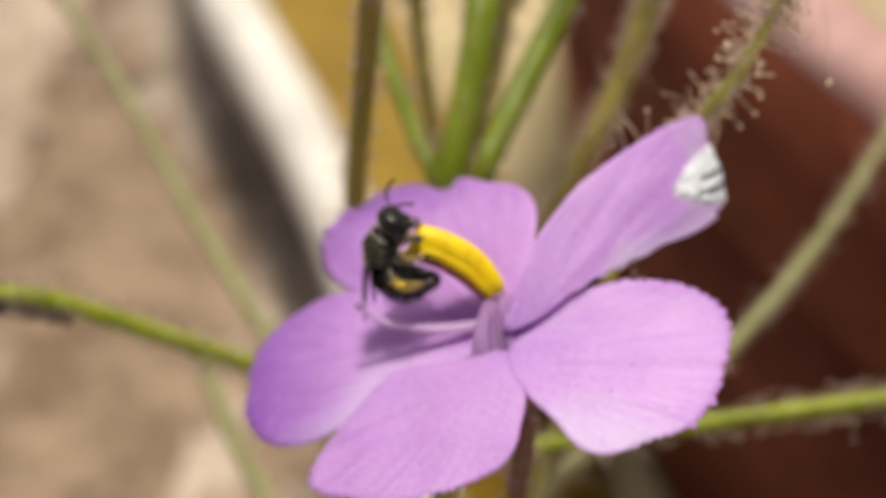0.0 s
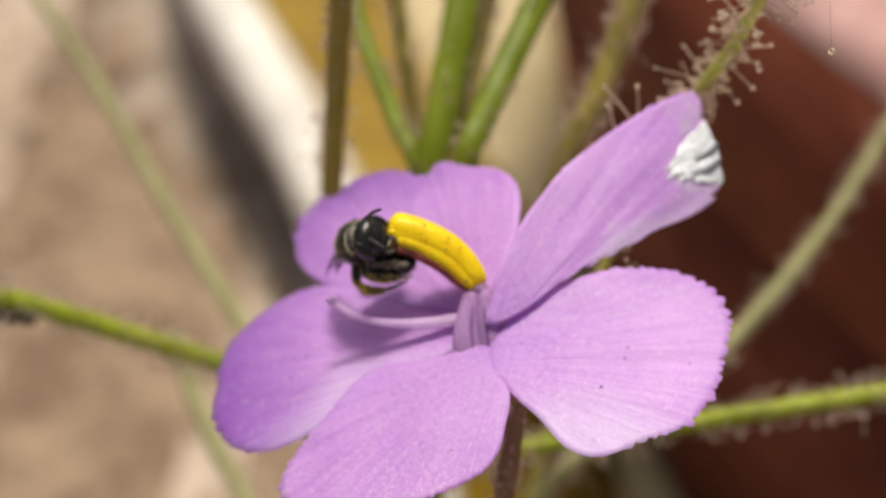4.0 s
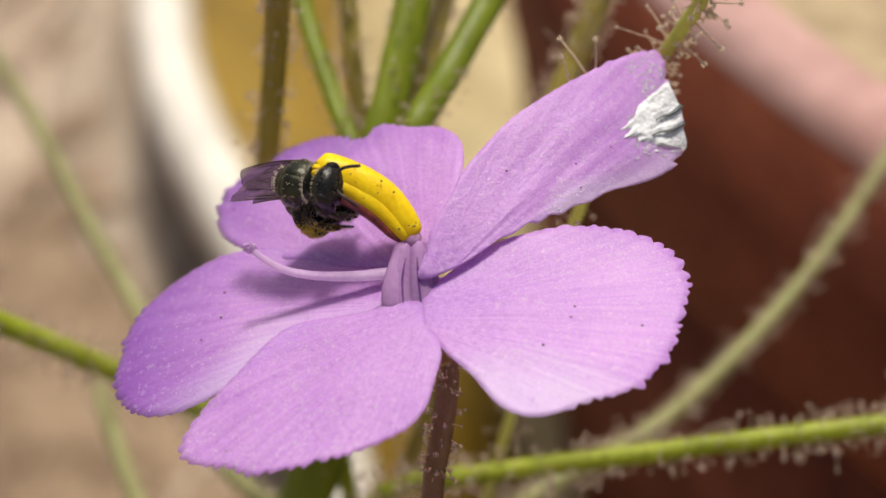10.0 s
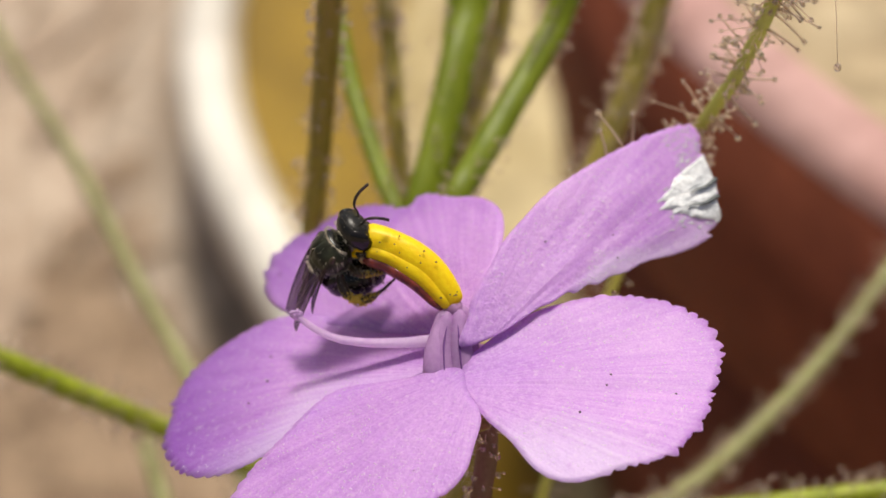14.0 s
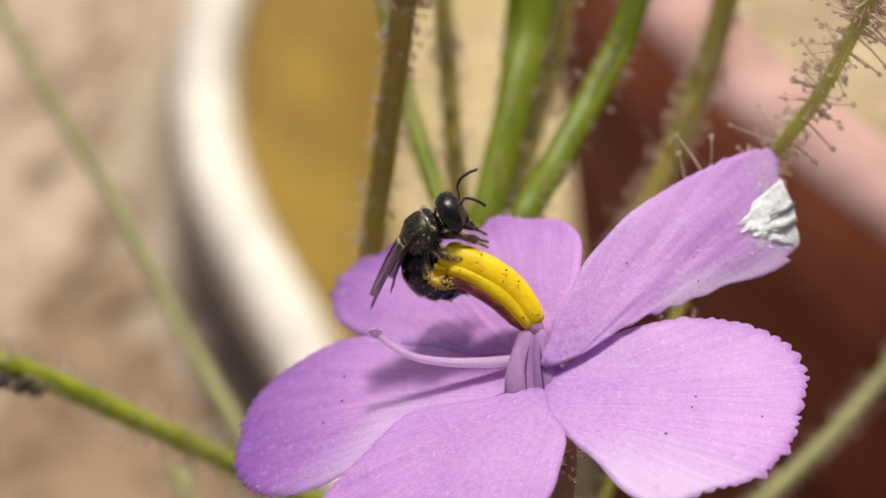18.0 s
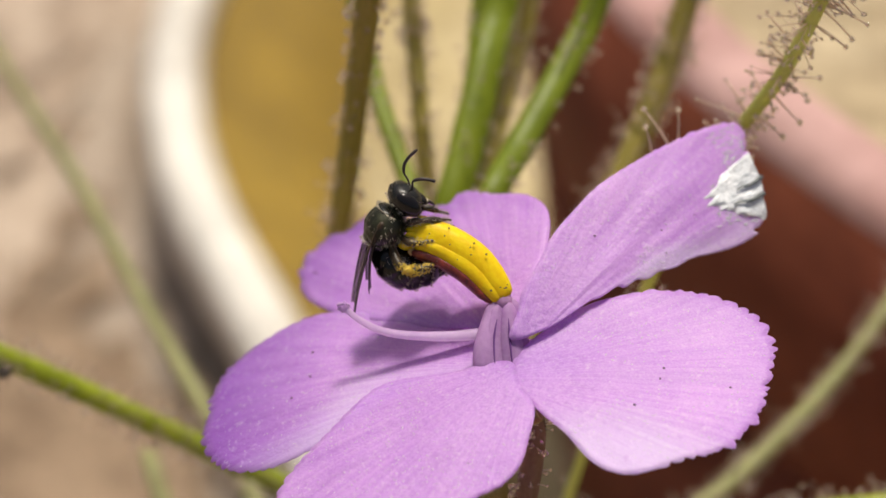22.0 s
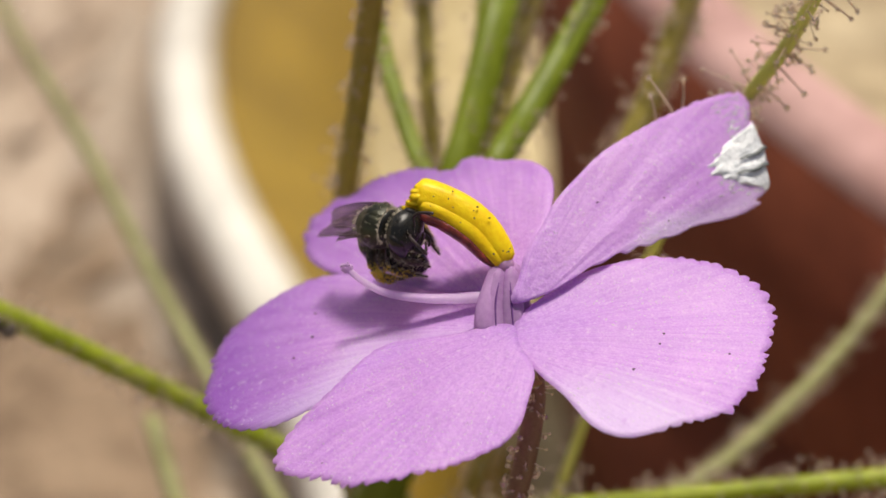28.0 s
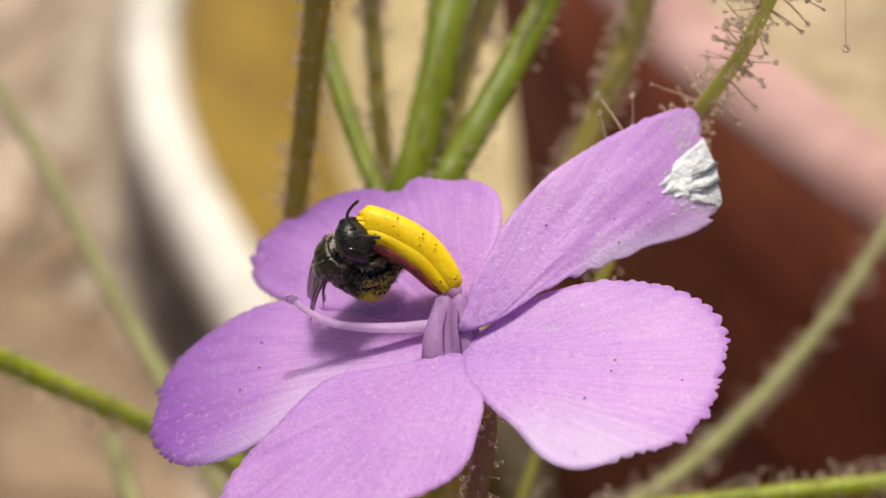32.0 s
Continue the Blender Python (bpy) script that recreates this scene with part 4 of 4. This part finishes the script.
def bee():
    root = empty("bee", (0, 0, 0), "small black solitary bee dusted with yellow pollen", "bee")
    rng = random.Random(21)
    # thorax: domed back with a midline groove, a hind shield and a sloping rear
    bm = bmesh.new()
    ball(bm, (0, 0, 0), (0.82, 0.88, 0.76), 40, None, 0.04, 3)
    for v in bm.verts:
        x, y, z = v.co / MM
        if z > 0.25:
            v.co.z -= (0.035 * math.exp(-(y / 0.05) ** 2) + 0.03 * math.exp(-((abs(y) - 0.42) / 0.05) ** 2)) * MM
        v.co.z -= 0.05 * math.exp(-((x + 0.33) / 0.06) ** 2) * MM if z > 0 else 0.0
    thorax = part("thorax", bm, BEE_BRONZE, root, "finely pitted bronze-black thorax")
    part("collar", ball(bmesh.new(), (0.55, 0, 0.10), (0.20, 0.62, 0.50), 24, None, 0.04, 9), BEE_BLACK, thorax)
    part("scutellum", ball(bmesh.new(), (-0.56, 0, 0.33), (0.24, 0.46, 0.24), 22, None, 0.05, 5), BEE_BRONZE, thorax)
    part("rear_slope", ball(bmesh.new(), (-0.62, 0, -0.02), (0.34, 0.60, 0.48), 22, None, 0.05, 6), BEE_BLACK, thorax)
    for s in (1, -1):
        part("tegula", ball(bmesh.new(), (0.14, 0.70 * s, 0.34), (0.19, 0.12, 0.12), 14), BEE_LEG, thorax, "glossy brown wing base")
    coat = Cloud()
    for i in range(520):
        w = Vector((rng.gauss(0, 1), rng.gauss(0, 1), rng.gauss(0, 1))).normalized()
        p = Vector((w.x * 0.80, w.y * 0.86, w.z * 0.74))
        if w.z > 0.35 and rng.random() < 0.80:
            continue
        fur(rng, coat, p, w + Vector((-0.5, 0, 0)), rng.uniform(0.08, 0.2), 0.3, 0.007)
    coat.part("body_hair", FUZZ, thorax, "short pale hair")
    fringe = Cloud()
    for i in range(120):
        w = rng.uniform(-0.25, math.pi + 0.25)
        fur(rng, fringe, Vector((0.60, 0.64 * math.cos(w), 0.12 + 0.48 * math.sin(w))), Vector((-0.2, math.cos(w), math.sin(w))), rng.uniform(0.08, 0.16), 0.35)
        if i % 2:
            w = rng.uniform(0.1, math.pi - 0.1)
            fur(rng, fringe, Vector((-0.72, 0.48 * math.cos(w), 0.20 + 0.34 * math.sin(w))), Vector((-0.8, math.cos(w), 0.6)), rng.uniform(0.08, 0.18), 0.35)
    fringe.part("hair_fringe", FUZZ, thorax, "pale tan fringes behind the head and over the waist")
    # head: its own origin is the neck, the face looks along x
    bm = bmesh.new()
    ball(bm, (0.48, 0, -0.08), (0.54, 0.86, 0.74), 40, None, 0.03, 7)
    for v in bm.verts:
        x, y, z = v.co / MM
        k = 1.0 - 0.34 * max(0.0, -0.1 - z)
        v.co.y *= k
        v.co.x += 0.10 * max(0.0, -0.2 - z) * MM
        v.co.x -= 0.06 * math.exp(-((z - 0.12) / 0.16) ** 2) * math.exp(-((abs(y) - 0.22) / 0.16) ** 2) * MM if x > 0.5 else 0.0
    head = part("head", bm, BEE_BLACK, root, "broad black pitted head")
    head.location = Vector(NECK) * MM
    for s in (1, -1):
        tilt = Matrix.Rotation(0.16 * s, 3, "X")
        part("eye", ball(bmesh.new(), (0.54, 0.66 * s, -0.05), (0.33, 0.23, 0.56), 24, tilt), BEE_EYE, head, "glossy dark compound eye")
        ant = bezier([(0.90, 0.14 * s, 0.06), (1.04, 0.22 * s, 0.32), (1.12, 0.30 * s, 0.58), (1.36, 0.38 * s, 0.76), (1.68, 0.46 * s, 0.80), (2.02, 0.54 * s, 0.74)] if s > 0
                     else [(0.90, -0.14, 0.04), (1.10, -0.26, 0.22), (1.24, -0.38, 0.34), (1.46, -0.48, 0.26), (1.66, -0.56, 0.06), (1.80, -0.62, -0.18)], 34)
        part("antenna", tube(bmesh.new(), ant, lambda q: 0.036 + (0.022 * min(1, max(0, q - 0.36) * 8)) * (1 + 0.12 * math.sin(q * 75)), 10, 1.0, True, 0.05), BEE_ANTENNA, head, "elbowed dark antenna")
        jaw = bezier([(0.72, 0.30 * s, -0.66), (0.92, 0.30 * s, -0.88), (1.00, 0.06 * s, -1.00)], 10)
        part("mandible", tube(bmesh.new(), jaw, lambda q: 0.10 - 0.06 * q, 8), BEE_LEG, head)
    part("face_shield", ball(bmesh.new(), (0.90, 0, -0.50), (0.12, 0.34, 0.24), 18, None, 0.05), BEE_GLOSS, head)
    part("face_mark", ball(bmesh.new(), (0.97, 0.0, -0.64), (0.04, 0.15, 0.07), 14, None, 0.3), IVORY, head, "ivory mark on the face")
    for y in (-0.17, 0.0, 0.17):
        part("ocellus", ball(bmesh.new(), (0.50 + (0.09 if y == 0 else 0), y, 0.65), (0.06, 0.06, 0.05), 8), BEE_EYE, head)
    face = Cloud()
    for i in range(220):
        w = Vector((abs(rng.gauss(0, 1)), rng.gauss(0, 0.7), rng.gauss(0.0, 1))).normalized()
        fur(rng, face, Vector((0.46 + w.x * 0.44, w.y * 0.70, -0.08 + w.z * 0.70)), w + Vector((0, 0, -0.3)), rng.uniform(0.06, 0.16), 0.3, 0.007)
    for i in range(70):
        w = rng.uniform(-0.3, math.pi + 0.3)
        fur(rng, face, Vector((0.16, 0.66 * math.cos(w), -0.06 + 0.60 * math.sin(w))), Vector((-0.5, math.cos(w), math.sin(w))), rng.uniform(0.06, 0.14), 0.3)
    face.part("face_hair", FUZZ, head, "short pale hair")
    # abdomen: overlapping plates, bent down and forwards; its own origin is the waist
    abdomen = part("abdomen", ball(bmesh.new(), (-0.16, 0, -0.10), (0.28, 0.30, 0.28), 14), BEE_BLACK, root, "rounded black banded abdomen")
    abdomen.location = Vector(WAIST_AT) * MM
    sizes = [(0.68, 0.62), (0.88, 0.80), (0.96, 0.90), (0.93, 0.88), (0.78, 0.75), (0.50, 0.50)]
    for k, (wide, tall) in enumerate(sizes):
        s = 0.42 + 0.42 * k
        bendy = 0.27 * k
        c = Vector((-0.32 - 1.10 * math.sin(s * 0.55), 0, -0.12 - 0.32 * k * (0.45 + 0.10 * k)))
        turn = Matrix.Rotation(-0.2 - bendy, 3, "Y")
        plate = part("plate", ball(bmesh.new(), c, (0.68, wide * 0.97, tall * 0.97), 30, turn, 0.02, k), BEE_GLOSS, abdomen)
        band = Cloud()
        for i in range(150):
            w = rng.uniform(0, 2 * math.pi)
            for along in (-0.24,) if i % 3 else (-0.24, rng.uniform(-0.2, 0.25)):
                lean = math.sqrt(max(0.05, 1 - (along / 0.68) ** 2)) * 0.96
                p = c + turn @ Vector((along, math.cos(w) * wide * lean, math.sin(w) * tall * lean))
                fur(rng, band, p, turn @ Vector((-0.9, math.cos(w), math.sin(w))), rng.uniform(0.07, 0.15), 0.2, 0.007)
        band.part("hair_band", FUZZ, abdomen, "thin pale hair band")
    # legs; the hind pair turn at their hips
    shank = [("foreleg", [(0.42, 0.34, -0.50), (0.86, 0.74, -0.66), (1.10, 0.62, -1.15), (1.24, 0.40, -1.62), (1.34, 0.30, -1.95)], 0.115, 0),
             ("middle_leg", [(0.02, 0.42, -0.58), (0.16, 1.02, -0.86), (0.50, 0.96, -1.50), (0.78, 0.66, -2.05), (0.95, 0.48, -2.40)], 0.12, 260),
             ("hind_leg", [(0, 0, 0), (-0.58, 0.66, -0.02), (-0.86, 0.94, -0.48), (-0.98, 0.78, -1.20), (-0.90, 0.46, -1.95)], 0.15, 520)]
    hips = []
    for name, pts, stout, load in shank:
        for s in (1, -1):
            line, thick = limb([(x, y * s, z) for x, y, z in pts], stout)
            leg = part(name, tube(bmesh.new(), line, thick, 10, 1.0, True, 0.06), BEE_LEG, root, "dark jointed hairy leg")
            if name == "hind_leg":
                leg.location = Vector((HIND_COXA[0], HIND_COXA[1] * s, HIND_COXA[2])) * MM
                hips.append((leg, s))
            bristle = Cloud()
            for i in range(190):
                k = rng.randrange(4, 36)
                w = Vector((rng.gauss(0, 1), rng.gauss(0, 1), rng.gauss(0, 1))).normalized()
                fur(rng, bristle, line[k] + w * thick(k / 39) * 0.8, w + (line[k + 1] - line[k]).normalized() * 0.6, rng.uniform(0.08, 0.22), 0.2, 0.008)
            bristle.part("leg_hair", FUZZ, leg, "fine pale bristles")
            if load:
                if load > 300:
                    part("pollen_cake", tube(bmesh.new(), line[11:25], lambda q: 0.07 + 0.08 * math.sin(math.pi * (0.08 + 0.84 * q)), 12, 1.0, True, 0.25, 6), POLLEN, leg, "packed yellow pollen")
                clump = Cloud()
                for i in range(load):
                    k = 7 + rng.random() * 21
                    w = Vector((rng.gauss(0, 1), rng.gauss(0, 1) + 0.5 * s, rng.gauss(0, 1))).normalized()
                    reach = thick(k / 39) * 0.7 + (0.14 if load > 300 else 0.07) * math.sin(math.pi * (k - 7) / 21) * rng.uniform(0.5, 1.0)
                    clump.bead(line[int(k)].lerp(line[int(k) + 1], k % 1) + w * reach, rng.uniform(0.018, 0.042), 0.9)
                clump.part("pollen_load", POLLEN, leg, "clumped yellow pollen")
    # wings: thin smoky sheets swept back along the body
    for name, size, tilt, lag in (("forewing", 3.5, 0.0, 0.0), ("hindwing", 2.4, -0.08, 0.12)):
        for s in (1, -1):
            def edge(u, v):
                wide = (0.16 + 0.86 * math.sin(math.pi * min(1, u ** 1.25 * 0.84 + 0.06)) ** 0.8) * size / 3.3
                return Vector((0.10 - lag - u * size + 0.25 * v * u, s * (0.72 + 0.14 * math.sin(2.2 * u) - v * wide - 0.20 * u), 0.44 - 0.46 * u + tilt + 0.03 * math.sin(9 * v + 4 * u) - 0.42 * u * u - 0.10 * abs(v - 0.4)))
            bm = bmesh.new()
            sheets = [[[bm.verts.new((edge(i / 17, j / 6) + Vector((0, 0, top))) * MM) for j in range(7)] for i in range(18)] for top in (0.0, 0.012)]
            for grid in sheets:
                for i in range(17):
                    for j in range(6):
                        bm.faces.new((grid[i][j], grid[i][j + 1], grid[i + 1][j + 1], grid[i + 1][j]))
            wing = part(name, bm, WING, root, "smoky translucent wing")
            for v, stop in ((0.02, 0.98), (0.14, 0.72), (0.40, 0.80), (0.66, 0.62)):
                vein = [edge(stop * i / 13, v * min(1, 0.3 + i / 7)) + Vector((0, 0, 0.012)) for i in range(14)]
                part("vein", tube(bmesh.new(), vein, lambda q, v=v: (0.034 if v < 0.1 else 0.018) * (1 - 0.5 * q), 5), BEE_LEG, wing, "dark wing vein")
    return root, abdomen, head, hips


BEE = [
    (0, -5.09, 4.38, 152.89, -35, -62, 37),
    (0.5, -5.34, 3.93, 152.17, 9, -66, -6),
    (1, -5.03, 3.95, 152.33, -28, -67, 27),
    (1.5, -5.04, 4.05, 152.06, 36, -51, -55),
    (2, -5.19, 4.33, 152.37, 35, -51, -54),
    (2.5, -5.02, 4.54, 152.59, 35, -51, -54),
    (3, -5.01, 4.33, 152.40, 35, -51, -53),
    (3.5, -5.14, 4.55, 152.62, 35, -51, -55),
    (5.5, -4.46, 3.72, 151.86, 32, -20, -30),
    (6, -4.81, 3.84, 151.62, 53, -45, -54),
    (6.5, -4.92, 3.64, 151.81, 3, -60, 10),
    (7, -4.77, 3.69, 151.75, -8, -71, 6),
    (7.5, -4.75, 3.65, 151.79, -11, -62, 10),
    (8, -5.09, 4.07, 152.20, 18, -53, -13),
    (8.5, -4.65, 4.07, 152.21, 40, -35, -21),
    (9, -4.53, 4.40, 152.66, 26, -23, -28),
    (9.5, -4.63, 4.33, 152.56, 27, -26, -26),
    (10, -4.26, 4.39, 152.64, 35, -17, -32),
    (10.5, -4.34, 4.11, 152.24, 30, -48, -15),
    (11, -4.87, 3.73, 152.01, -27, -60, 33),
    (11.5, -4.41, 3.78, 152.08, -28, -61, 34),
    (12, -4.59, 4.12, 152.57, -21, -56, 26),
    (12.5, -4.76, 4.05, 152.47, 9, -51, 19),
    (13, -4.87, 4.13, 152.52, 10, -54, 18),
    (13.5, -4.79, 4.29, 152.66, 17, -56, 7),
    (14, -4.77, 4.30, 152.71, 16, -54, 8),
    (14.5, -5.11, 4.34, 152.91, -28, -61, 34),
    (15, -5.04, 4.39, 152.79, 5, -62, 8),
    (15.5, -4.74, 4.53, 153.16, -5, -54, 21),
    (17.5, -3.75, 5.35, 154.39, -1, -14, -11),
    (18, -4.38, 5.04, 153.91, -11, -47, 12),
    (18.5, -4.56, 4.93, 153.73, -17, -55, 21),
    (19, -4.65, 4.78, 153.51, -28, -63, 34),
    (19.5, -4.71, 4.91, 153.69, -14, -53, 17),
    (20, -4.70, 4.78, 153.51, -24, -61, 29),
    (20.5, -4.77, 4.77, 153.48, -30, -65, 37),
    (21, -4.84, 4.75, 153.46, -25, -62, 30),
    (21.5, -4.97, 4.62, 153.24, -21, -59, 26),
    (22, -4.56, 4.65, 153.29, -21, -59, 25),
    (22.5, -5.05, 4.94, 153.08, 41, -43, -49),
    (23, -4.96, 5.00, 153.17, 40, -43, -48),
    (23.5, -4.90, 4.97, 153.12, 40, -43, -48),
    (24, -4.78, 5.03, 153.23, 40, -43, -47),
    (24.5, -5.14, 4.62, 152.59, 40, -43, -48),
    (26.5, -4.64, 4.31, 152.79, 9, -41, 7),
    (27, -4.79, 4.32, 152.81, 8, -42, 8),
    (27.5, -4.76, 4.21, 152.65, 9, -41, 7),
    (28, -4.88, 4.12, 152.01, 33, -18, -43),
    (28.5, -4.49, 4.06, 152.06, 24, -0, -46),
    (29, -4.37, 4.06, 152.09, 38, -17, -32),
    (29.2, -5.10, 3.56, 151.33, 30, -34, -23),
    (29.5, -5.10, 3.79, 151.52, 49, -58, -32),
    (30, -4.86, 3.77, 151.50, 48, -57, -32),
    (30.5, -4.85, 3.90, 151.70, 48, -58, -32),
    (31, -4.52, 3.97, 151.78, 50, -57, -34),
    (31.5, -4.62, 3.94, 151.73, 52, -58, -35),
    (32, -4.48, 4.03, 151.90, 49, -58, -35),
]
# bend of the bee's waist, in degrees
WAIST = [(0, -35), (0.5, -70), (5.5, -78), (6.3, -62), (8, -68), (9, -80), (10, -80), (11, -68), (13, -68), (15.5, -62), (17.5, -50), (19, -36), (21, -38), (22, -46), (23, -72), (24.5, -75), (26.5, -66), (28, -58), (29, -58), (30, -70), (32, -70)]


# nod of the head, in degrees
NOD = [(0, 10), (0.5, 10), (3.5, 10), (5.5, 5), (6, 10), (7, 20), (8.5, 10), (10, 5), (11, 15), (12, 15), (15.5, 20), (17.5, 40), (18, 20), (19, 0), (21, 0), (22, 15), (22.5, 10), (24.5, 10), (26.5, 25), (28, 5), (29.2, 5), (30, 10), (32, 10)]
# how far the hind legs are swung outwards and forwards, in degrees
SWING = [(0, 10, 30), (1, 20, 30), (3.5, 25, 40), (5.5, 45, 45), (6, 35, 50), (6.5, 30, 45), (8, 30, 45), (8.5, 40, 45), (9, 45, 45), (10, 50, 45), (10.5, 35, 40), (11, 10, 45), (12, 0, 45), (22, 0, 50), (22.5, 20, 45), (24.5, 25, 45), (26.5, 10, 40), (27.5, 10, 40), (28, 50, 35), (29, 45, 45), (29.5, 35, 50), (32, 35, 50)]


def motions():
    walk(BEE_ROOT, [(t, pose(x * MM, y * MM, z * MM, rx, ry, rz)) for t, x, y, z, rx, ry, rz in BEE])
    walk(BEE_ABDOMEN, [(t, pose(*(Vector(WAIST_AT) * MM), 0, a, 0)) for t, a in WAIST])
    walk(BEE_HEAD, [(t, pose(*(Vector(NECK) * MM), 0, a, 0)) for t, a in NOD])
    for leg, s in BEE_HIPS:
        walk(leg, [(t, pose(HIND_COXA[0] * MM, HIND_COXA[1] * s * MM, HIND_COXA[2] * MM, 0, -b, -a * s)) for t, a, b in SWING])


ground()
basin()
terracotta_pot()
litter()
mulch()
plant()
flower()
BEE_ROOT, BEE_ABDOMEN, BEE_HEAD, BEE_HIPS = bee()
motions()
